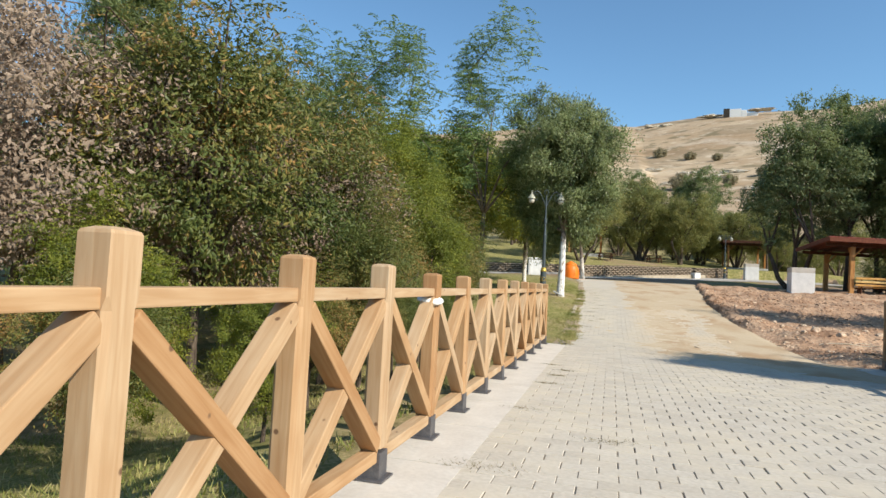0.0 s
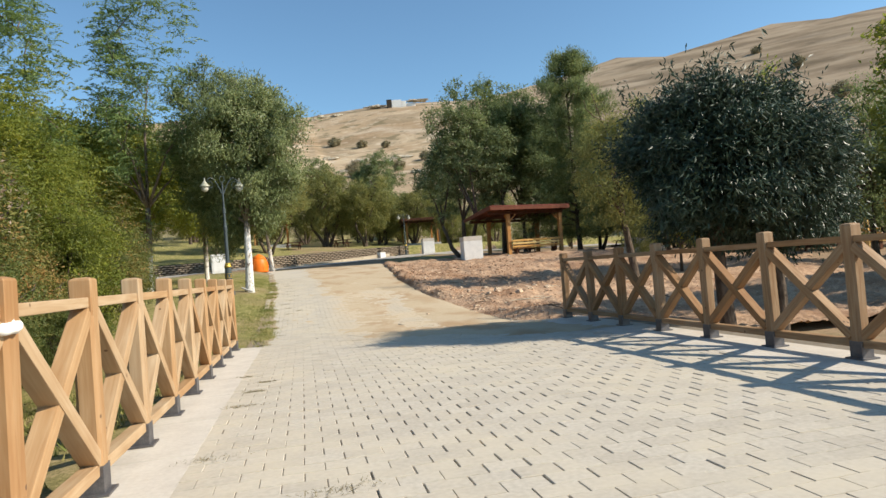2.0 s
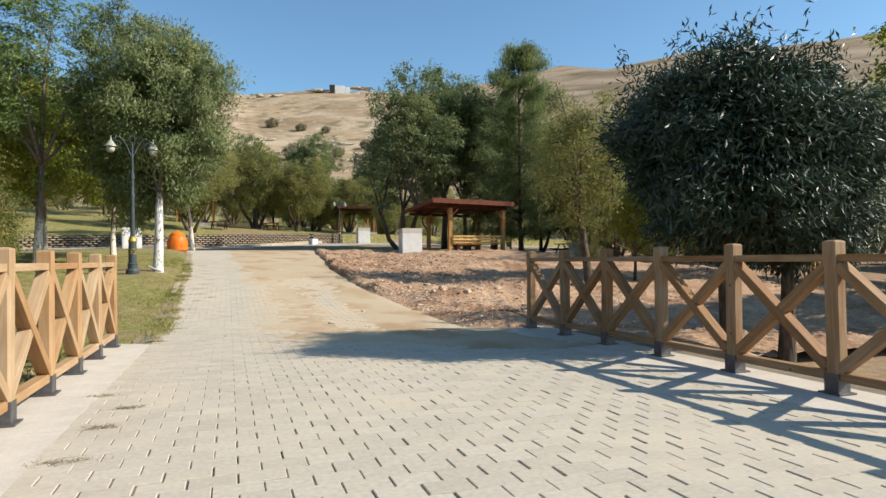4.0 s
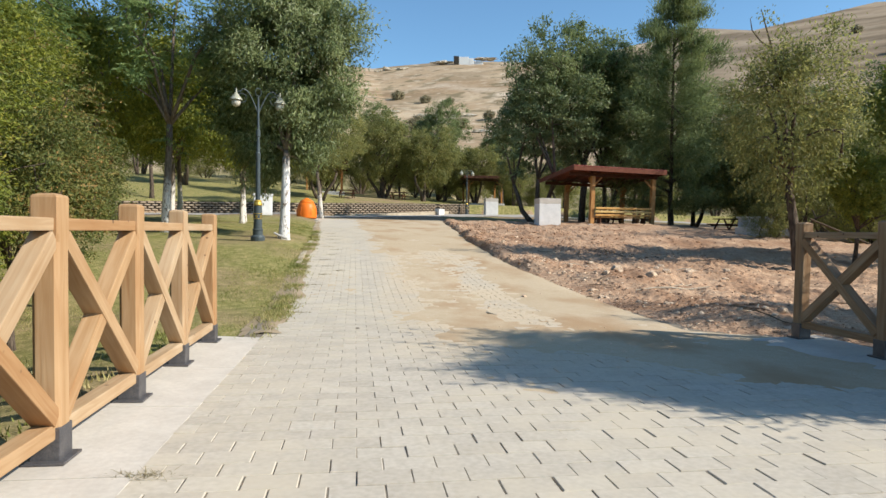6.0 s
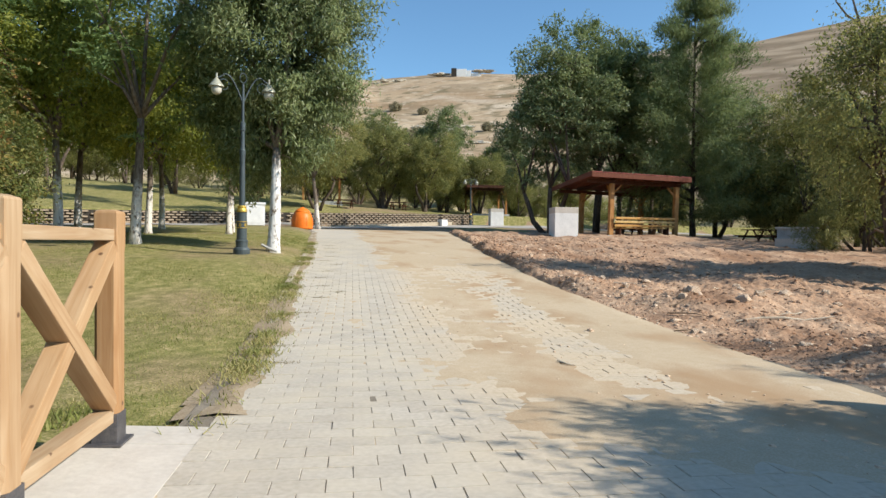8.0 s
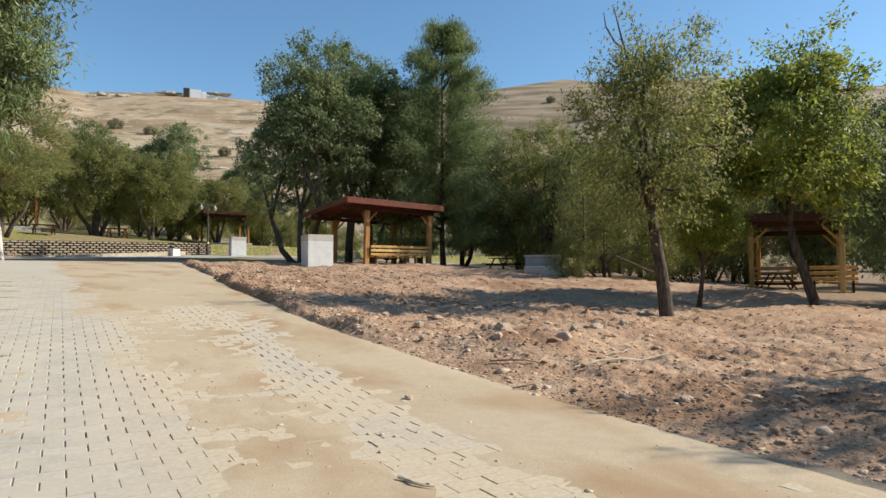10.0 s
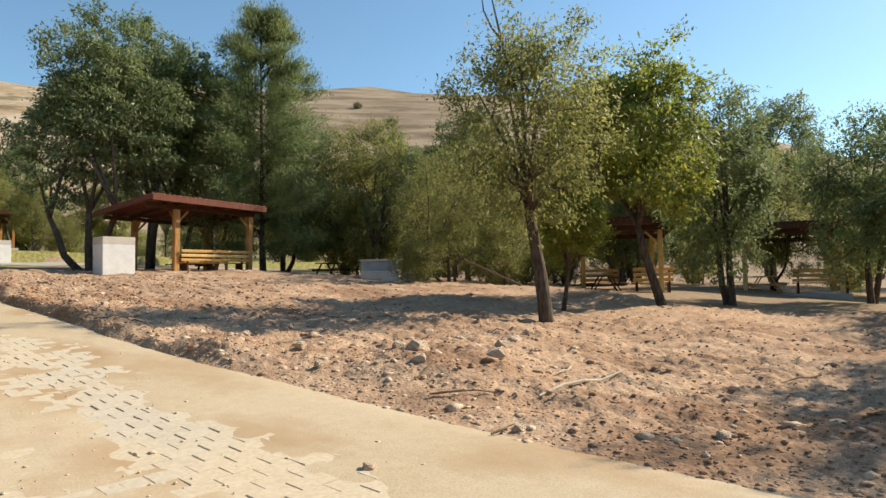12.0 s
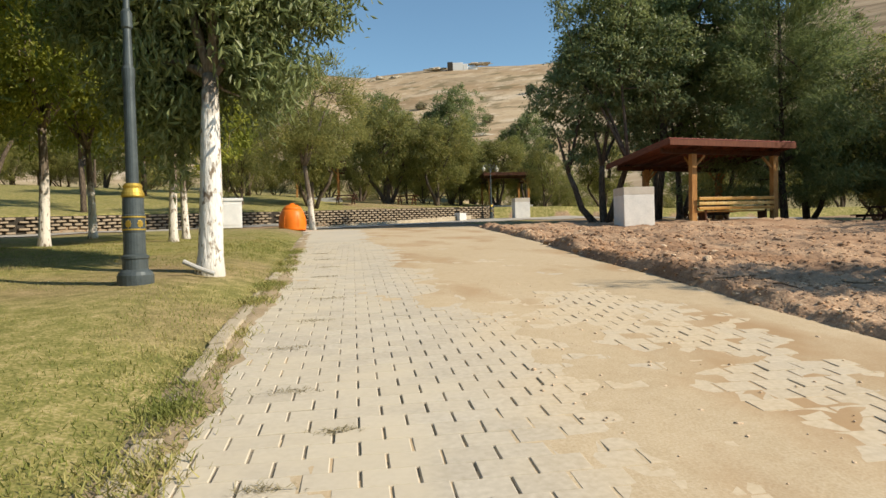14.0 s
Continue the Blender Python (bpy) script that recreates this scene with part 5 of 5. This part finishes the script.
for i in range(44):
    a, r = radians(-44 + 2.1 * i + trs.uniform(-1, 1)), trs.uniform(78, 104)
    tree("bush", "dry olive-green bush at the foot of the hill", 1.4 + r * math.sin(a), 6 + r * math.cos(a), M_SHRUB, 53 * i, trs.uniform(1.3, 2.1), group="bushes", category="bush")
wall_run()


# ---- hilltop ruin ----
hx0, hy0 = 1.4 + 604 * math.sin(radians(10.0)), 6 + 604 * math.cos(radians(10.0))
hs = thing("hilltop_building", "small pale stone building on the hill crest", "building", pose(hx0, hy0, float(land(hx0, hy0)) - 6.0, 0, 0, -10))
part("wall", box(-8, -5, 0, 1.5, 5, 8.2, 0.3), WHITECON, hs)
part("broken_wall", box(1.55, -5, 0, 6, 4.6, 6.9, 0.5), WHITECON, hs)
# near-black end: the wall's shade is put into its colour
part("dark_wall", box(-13, -5, 0, -8.05, 4, 9.0, 0.3), STONEDARK, hs, "end wall with shade put into its dark colour")
part("rubble", box(6.05, -5, 0, 15, 4, 4.6, 0.9), WHITECON, hs, "pale rubble spoil")


# ---- rock outcrops on the bare hill ----
def outcrop(hd, el, w, h, seed):
    """A broken pale ledge where the sight line at that bearing and rise meets the slope."""
    sx, sy = math.sin(radians(hd)), math.cos(radians(hd))
    rs = [r for r in range(110, 618, 3) if float(land(1.4 + r * sx, 6 + r * sy)) >= 1.2 + r * math.tan(radians(el))]
    r = rs[0] if rs else 606
    rnd = random.Random(seed)
    bm = bmesh.new()
    bmesh.ops.create_icosphere(bm, subdivisions=3, radius=1)
    o = Vector((seed * 2.3, 1.9, 0.7))
    for v in bm.verts:
        n = 1 + 0.8 * noise.noise(v.co * 1.3 + o) + 0.5 * noise.noise(v.co * 3.3 + o)
        v.co = Vector((v.co.x * w * 0.5 * n, v.co.y * w * 0.2 * n, v.co.z * n * h * 0.4))
    x, y = 1.4 + r * sx, 6 + r * sy
    tagged(part("rock_outcrop", bm, LEDGE, None, m=pose(x, y, float(land(x, y)) + 0.1 * h, 0, 0, -hd + rnd.uniform(-8, 8))), "pale broken limestone ledge on the dry hillside", "rock", "hill outcrops")


LEDGE = m_plain("pale_limestone", (0.40, 0.33, 0.24), (0.60, 0.53, 0.42), 0.25, 0.95, 0, 0.6, 0.3)
ors = random.Random(27)
for hd, el, w, h in ((3.0, 14.2, 14, 4.5), (4.2, 14.3, 10, 3.5), (2.0, 14.0, 9, 3), (7.6, 14.9, 16, 3.5), (11.6, 15.2, 20, 3), (0.4, 12.8, 14, 3), (6.4, 10.2, 12, 3.2), (7.2, 9.6, 16, 4), (8.6, 9.9, 12, 3), (9.8, 10.4, 10, 3), (4.6, 9.4, 9, 2.6), (6.6, 8.6, 9, 2.6), (8.0, 8.4, 10, 3), (3.2, 10.6, 10, 3), (11.4, 9.0, 9, 2.5), (2.6, 8.8, 8, 2.4)):
    outcrop(hd, el, w, h, ors.randint(1, 999))


# ---- huts beyond the thicket ----
def hut(x, y, rz, w, wallmat, roofmat, label):
    e = thing("garden_hut", label, "hut", pose(x, y, float(land(x, y)) - 0.06, 0, 0, rz), "park huts")
    part("wall", box(-w / 2, -1.4, -0.2, w / 2, 1.4, 2.3, 0.02), wallmat, e)
    part("door", box(-0.45, -1.44, 0, 0.45, -1.402, 2.0, 0.01), BROWN, e)
    part("window", box(w * 0.24, -1.44, 1.0, w * 0.24 + 0.8, -1.402, 1.8, 0.01), WINDARK, e)
    for s in (-1, 1):
        part("roof_slope", box(-w / 2 - 0.3, -0.02, 0, w / 2 + 0.3, 1.95, 0.07, 0.01), roofmat, e, m=pose(0, 1.75 * s, 2.22, 24, 0, 0) if s < 0 else pose(0, 1.75, 2.22, 24, 0, 180))
    return e


hut(-15.0, 20.5, 40, 4.0, HOUSEWALL, TILE, "small ochre hut with a tiled roof")
hut(-19.5, 18.0, 55, 4.5, WHITECON, GREYCON, "small white hut with a grey roof")
pavilion(-1.7, 68.0, float(land(-1.7, 69.5)) - 0.05, 0, 3.4, 3.2, 2.8, 2.6, "open timber pavilion with a dark roof on the terrace", BROWN, POSTWOOD)
masonry_block(14.3, 62.8, float(land(14.3, 62.8)), 1.2, 1.0, 1.5, 0, "white rendered barbecue block with a concrete cap")
pavilion(15.2, 70.0, float(land(15.2, 71.5)) - 0.05, 0, 3.6, 3.4, 2.7, 2.5, "far wooden pavilion with a brown roof on the terrace", BROWN, POSTWOOD)
picnic_table(0.6, 64.0, float(land(0.6, 64.0)) - 0.06, 10, BROWN, "dark brown picnic table on the terrace")
picnic_table(5.6, 66.5, float(land(5.6, 66.5)) - 0.06, -20, BROWN, "dark brown picnic table on the terrace")
tagged(part("cross_road_kerb", box(-11, -0.12, -0.2, 11, 0.12, 0.10, 0.02), KERB, None, m=pose(1.0, 54.6, float(road_z(54.6)) - 0.02, 0, -3.2, 36)), "pale stone kerb along the crossing lane", "kerb", kind="structure")


# ---- stones, clods, sticks, weeds, grass ----
def rock_mesh(seed, mat, sub=2, flat=0.7):
    bm = bmesh.new()
    bmesh.ops.create_icosphere(bm, subdivisions=sub, radius=1)
    o = Vector((seed * 3.1, seed * 1.7, seed))
    for v in bm.verts:
        n = noise.noise(v.co * 0.9 + o) * 0.5 + noise.noise(v.co * 2.2 + o) * 0.22
        v.co = v.co * (1 + n)
        v.co.z *= flat
        for ax in (Vector((1, 0.3, 0.2)), Vector((-0.4, 1, 0.5)), Vector((0.2, -0.8, 0.9)), Vector((-1, -0.5, 0.3)), Vector((0.1, 0.2, 1)), Vector((0.8, -0.9, -0.1))):
            a = ax.normalized()
            over = v.co.dot(a) - (0.5 if ax.z > 0.9 else 0.62)
            if over > 0:
                v.co -= a * over
    me = bpy.data.meshes.new("stone")
    bm.to_mesh(me)
    bm.free()
    me.materials.append(mat)
    return me


ROCKS = [rock_mesh(i, ROCK) for i in range(5)]
srs = random.Random(4)
for x, y, s in ((8.35, 15.8, 0.14), (6.9, 16.1, 0.17), (7.28, 15.3, 0.15), (5.67, 13.9, 0.075), (4.32, 14.08, 0.06), (7.7, 15.5, 0.13), (7.9, 16.3, 0.11), (6.5, 15.7, 0.10), (7.1, 16.6, 0.12), (8.8, 15.2, 0.09),
                (6.0, 19.3, 0.09), (6.5, 19.0, 0.11), (6.4, 17.6, 0.10), (7.2, 18.4, 0.12), (5.8, 18.2, 0.08), (6.9, 20.5, 0.10), (5.9, 22.3, 0.08), (8.6, 17.5, 0.11), (9.6, 16.4, 0.10), (6.2, 12.6, 0.07), (7.0, 11.0, 0.09), (5.9, 16.6, 0.08)):
    z = float(dirt_land(np.array(x), np.array(y))) if x > float(right_edge(y)) else float(road_z(y))
    tagged(part("stone", srs.choice(ROCKS), None, None, m=pose(x, y, z + s * 0.25, srs.uniform(-20, 20), srs.uniform(-20, 20), srs.uniform(0, 360)) @ Matrix.Diagonal((s, s * 0.85, s * 0.8, 1))), "pale dusty field stone on the churned earth", "stone", "field stones")


def scatter_rocks(name, pts, mat, label, seed):
    """Many small clods joined in one mesh; pts: rows of x, y, z, radius."""
    rnd = np.random.RandomState(seed)
    bm = bmesh.new()
    bmesh.ops.create_icosphere(bm, subdivisions=1, radius=1)
    bm.verts.ensure_lookup_table()
    bv = np.array([v.co[:] for v in bm.verts])
    bf = np.array([[v.index for v in f.verts] for f in bm.faces])
    bm.free()
    n = len(pts)
    jit = 1 + rnd.uniform(-0.38, 0.38, (n, len(bv)))
    v = bv[None] * jit[:, :, None]
    a = rnd.uniform(0, 6.283, n)
    ca, sa = np.cos(a)[:, None], np.sin(a)[:, None]
    sx = rnd.uniform(0.8, 1.5, (n, 1))
    X, Y, Z = v[..., 0] * sx, v[..., 1], v[..., 2] * 0.55
    r = pts[:, 3][:, None]
    co = np.stack([pts[:, 0][:, None] + r * (X * ca - Y * sa), pts[:, 1][:, None] + r * (X * sa + Y * ca), pts[:, 2][:, None] + r * (Z - 0.12)], -1)
    faces = (bf[None] + (np.arange(n) * len(bv))[:, None, None]).reshape(-1, 3)
    me = bpy.data.meshes.new(name)
    quick_mesh(me, co.reshape(-1, 3), faces)
    me.polygons.foreach_set("use_smooth", np.ones(len(faces), bool))
    me.materials.append(mat)
    return tagged(new(name, me), label, "clods", kind="stuff")


nrs = np.random.RandomState(9)
n = 20000
y = 9.6 + 26 * nrs.uniform(0, 1, n) ** 1.6
x = right_edge(y) + np.abs(nrs.normal(0, 1, n)) * np.where(nrs.uniform(0, 1, n) < 0.5, 1.1, 5.0) - 0.05
r = np.clip(0.0075 * np.exp(nrs.normal(0.1, 0.55, n)), 0.004, 0.032) * np.where(y > 20, 1.4, 1.0)
z = dirt_land(x, y)
scatter_rocks("earth_clods", np.stack([x, y, z, r], 1), DIRT, "crumbled reddish earth clods along the road edge", 1)
n = 6500
y = 11.5 + 27 * nrs.uniform(0, 1, n) ** 1.2
x = right_edge(y) + 0.25 + np.abs(nrs.normal(0, 1, n)) * 5.5
r = np.clip(0.032 * np.exp(nrs.normal(0.0, 0.5, n)), 0.02, 0.14) * np.clip(y / 22, 0.55, 1.2)
scatter_rocks("earth_lumps", np.stack([x, y, dirt_land(x, y) - 0.15 * r, r], 1), DIRT, "half-buried lumps of turned reddish earth", 7)
n = 900
y = 9.6 + 26 * nrs.uniform(0, 1, n) ** 1.5
x = right_edge(y) + np.abs(nrs.normal(0, 1, n)) * np.where(nrs.uniform(0, 1, n) < 0.6, 1.2, 4.0)
r = np.clip(0.018 * np.exp(nrs.normal(0.3, 0.55, n)), 0.01, 0.075)
scatter_rocks("pale_stones", np.stack([x, y, dirt_land(x, y), r], 1), ROCK, "small pale stones strewn over the churned earth", 2)
n = 500
y = 8.6 + 14 * nrs.uniform(0, 1, n)
x = np.interp(y, [6, 9.5, 12, 16, 22], [4.6, 3.6, 2.6, 2.3, 2.2]) + np.abs(nrs.normal(0, 1.1, n))
ok = x < right_edge(y) - 0.05
x, y = x[ok], y[ok]
r = np.clip(0.006 * np.exp(nrs.normal(0.2, 0.5, len(x))), 0.004, 0.025)
scatter_rocks("road_grit", np.stack([x, y, road_z(y) + 0.006, r], 1), ROCK, "loose grit and pebbles on the sandy road", 3)
crs = random.Random(17)
for k in range(26):
    yy = crs.uniform(10.5, 21)
    xx = float(right_edge(yy)) + crs.uniform(0.3, 4.5)
    if k == 0:
        xx, yy = 3.31, 12.13
    ln = crs.uniform(0.25, 0.7) if k else 0.28
    a = crs.uniform(0, 6.28) if k else -1.2
    zf = lambda u, w: (float(dirt_land(np.array(u), np.array(w))) + 0.03) if u > float(right_edge(w)) else float(road_z(w)) + 0.012
    ps = []
    for i in range(5):
        t = i / 4 - 0.5
        u, w = xx + ln * t * math.cos(a) + crs.uniform(-.015, .015), yy + ln * t * math.sin(a) + crs.uniform(-.015, .015)
        ps.append((u, w, zf(u, w) + crs.uniform(0, 0.008)))
    tagged(part("stick", tube(ps, [0.009, 0.010, 0.009, 0.007, 0.003], 5), PALETWIG if k % 3 == 0 else TWIG, None), "dry fallen stick lying on the ground", "stick", "fallen sticks")
lg = [(6.46, 14.23), (6.8, 14.2), (7.1, 14.13), (7.4, 14.12), (7.8, 14.06)]
tagged(part("stick", tube([(u, w, float(dirt_land(np.array(u), np.array(w))) + 0.04) for u, w in lg], [0.010, 0.016, 0.015, 0.013, 0.008], 6), PALETWIG, None), "long bleached branch lying on the earth", "stick", "fallen sticks")
pole = [(17.8, 24.3, 1.75), (18.5, 23.35, 1.2), (19.2, 22.4, 0.62)]
tagged(part("leaning_pole", tube(pole, [0.035, 0.04, 0.045], 7), TWIG, None), "dark fallen pole leaning against a tree", "pole")


def blades(name, x, y, z, h, mat, label, category, seed, lean=0.45, kind="stuff"):
    rnd = np.random.RandomState(seed)
    n = len(x)
    a = rnd.uniform(0, 6.283, n)
    w = h * rnd.uniform(0.06, 0.12, n) + 0.002
    dx, dy = rnd.normal(0, lean, n) * h, rnd.normal(0, lean, n) * h
    ux, uy = np.cos(a) * w, np.sin(a) * w
    p0 = np.stack([x - ux, y - uy, z], -1)
    p1 = np.stack([x + ux, y + uy, z], -1)
    p2 = np.stack([x + dx + ux * 0.25, y + dy + uy * 0.25, z + h], -1)
    p3 = np.stack([x + dx - ux * 0.25, y + dy - uy * 0.25, z + h], -1)
    me = bpy.data.meshes.new(name)
    quick_mesh(me, np.stack([p0, p1, p2, p3], 1).reshape(-1, 3), np.arange(4 * n).reshape(n, 4))
    me.materials.append(mat)
    return tagged(new(name, me), label, category, kind=kind)


n = 150000
y = 10.6 + 26 * nrs.uniform(0, 1, n) ** 1.5
x = left_edge(y) + 0.02 - 6.5 * nrs.uniform(0, 1, n) ** 1.25
pt = bumps(x, y, 0.5, 2.7)
ok = pt + nrs.normal(0, 0.5, n) > -0.45
x, y = x[ok], y[ok]
blades("lawn_grass", x, y, land(x, y) - 0.07, nrs.uniform(0.012, 0.036, len(x)) * (1 + 0.3 * bumps(x, y, 0.2, 1.4)).clip(0.4, 2), L_GRASS, "patchy green and straw-coloured lawn beside the road", "grass", 5)
n = 42000
y = nrs.uniform(-4, 11, n)
x = -0.5 - 8 * nrs.uniform(0, 1, n) ** 1.2
ok = bumps(x, y, 0.5, 2.7) + nrs.normal(0, 0.4, n) > -0.3
x, y = x[ok], y[ok]
blades("bank_grass", x, y, land(x, y) - 0.07, nrs.uniform(0.03, 0.085, len(x)), L_GRASS, "rough grass on the bank below the fence", "grass", 6)


weeds = []
wrs = np.random.RandomState(31)
for x, y, s in ((0.54, 2.6, 0.14), (1.36, 1.57, 0.15), (0.55, 0.45, 0.22), (0.55, 4.4, 0.12), (0.62, 5.2, 0.08), (0.70, 5.8, 0.10), (0.45, 6.4, 0.08), (0.75, 17.0, 0.08), (0.75, 18.3, 0.12), (1.05, 17.6, 0.07), (0.62, 19.4, 0.12), (0.75, 20.4, 0.1),
                (0.9, 21.6, 0.12), (0.55, 22.4, 0.12), (0.75, 23.6, 0.14), (0.7, 25, 0.13), (0.6, 26.5, 0.15), (0.45, 28.0, 0.15), (0.55, 15.6, 0.12), (0.45, 14.2, 0.1), (0.6, 12.4, 0.1), (0.5, 13.3, 0.1)):
    weeds.append(np.stack([x + wrs.normal(0, 0.8 * s, 150), y + wrs.normal(0, 0.28 * s, 150)], 1))
weeds = np.concatenate(weeds)
blades("joint_weeds", weeds[:, 0], weeds[:, 1], road_z(weeds[:, 1]) - 0.004, wrs.uniform(0.006, 0.022, len(weeds)), L_DRY, "dry grey-green weeds growing from the joints", "weeds", 51, 1.9)
spill = []
for j in range(60):
    y = 10.5 + j * 0.32 + crs.uniform(-.15, .15)
    m = crs.choice((10, 40, 160, 320, 520))
    spill.append(np.stack([float(left_edge(y)) - 0.07 + wrs.normal(0.02, 0.11, m), y + wrs.normal(0, 0.13, m)], 1))
spill = np.concatenate(spill)
blades("kerb_grass", spill[:, 0], spill[:, 1], road_z(spill[:, 1]) + 0.005, wrs.uniform(0.02, 0.055, len(spill)), L_GRASS, "grass spilling over the kerb onto the pavers", "grass", 52, 0.8)


# ---- pavers ----
def paver_shape(w, d, gap):
    """A chamfered paver lying crosswise: half sizes less the joint."""
    hx, hy, c = w / 2 - gap / 2, d / 2 - 0.0012, 0.0025 if gap < 0.004 else 0.005
    top = [(-hx + c, -hy + c * 0.5, 0), (hx - c, -hy + c * 0.5, 0), (hx - c, hy - c * 0.5, 0), (-hx + c, hy - c * 0.5, 0)]
    mid = [(-hx, -hy, -0.005), (hx, -hy, -0.005), (hx, hy, -0.005), (-hx, hy, -0.005)]
    low = [(-hx, -hy, -0.05), (hx, -hy, -0.05), (hx, hy, -0.05), (-hx, hy, -0.05)]
    v = top + mid + low
    f = [(0, 1, 2, 3)] + [(4 + i, 4 + (i + 1) % 4, (i + 1) % 4, i) for i in range(4)] + [(8 + i, 8 + (i + 1) % 4, 4 + (i + 1) % 4, 4 + i) for i in range(4)]
    return np.array(v, float), np.array(f)


PW, PD = 0.256, 0.168
prs = np.random.RandomState(12)
shapes = [paver_shape(PW, PD, g) for g in (0.0025, 0.006, 0.009, 0.012)]
pmesh = []
for v, f in shapes:
    me = bpy.data.meshes.new("paver")
    quick_mesh(me, v, f)
    me.materials.append(PAVER)
    pmesh.append(me)
rest_v, rest_f, count = [], [], 0
row = 0
y = -7.0
while y < 33:
    x0 = float(left_edge(y)) + (0.02 if y > 10.4 else 0.024)
    x1 = min(float(right_edge(y)) + 0.1, 5.71 if y < 9.9 else 9)
    x = (math.floor(x0 / PW) - 1) * PW + (PW / 2 if row % 2 else 0)
    while x < x1:
        cx = x + PW / 2
        if cx + PW * 0.5 > x0 + 0.02 and cx - PW * 0.5 < x1 - 0.02:
            cut = cx - PW * 0.5 < x0 or cx + PW * 0.5 > x1
            full = float(bumps(cx, y, 0.2, 0.7)) + prs.normal(0, 0.55) - 2.0 * float(smooth_step(3.0, 5.5, y) * (1 - smooth_step(11, 14, y)))
            k = 0 if full < -0.75 else 1 if full < 0.0 else 2 if full < 0.8 else 3
            z = float(road_z(y)) + prs.normal(0, 0.0016)
            tx, ty = prs.normal(0, 0.5), prs.normal(0, 0.5)
            if 0.2 < y < 2.35 and not cut:
                part("paver", pmesh[k], None, road, m=pose(cx, y, z, tx, ty, 0))
            else:
                v, f = shapes[k]
                q = v + (cx, y, z)
                q[:, 0] = np.clip(q[:, 0], x0 - 0.001, x1 - 0.004)
                q[:, 2] += radians(tx) * v[:, 1] - radians(ty) * v[:, 0] + (road_z(y + 0.1) - road_z(y - 0.1)) / 0.2 * v[:, 1]
                rest_v.append(q)
                rest_f.append(f + 12 * count)
                count += 1
        x += PW
    y += PD
    row += 1
me = bpy.data.meshes.new("pavers")
quick_mesh(me, np.concatenate(rest_v), np.concatenate(rest_f))
me.materials.append(PAVER)
pv = new("pavers", me)
pv.parent = road
tagged(pv, "pale interlocking concrete pavers with dark joints", kind="stuff")
far_paving = sheet("far_paving", np.arange(-2, 7.6, 0.3), np.arange(32.9, 46.5, 0.3), lambda x, y: road_z(y) - 0.001, PAVER, lambda x, y: (x > left_edge(y) + 0.02) & (x < right_edge(y) + 0.1))
tagged(far_paving, "pale paving at the far end of the road", "road", kind="structure")
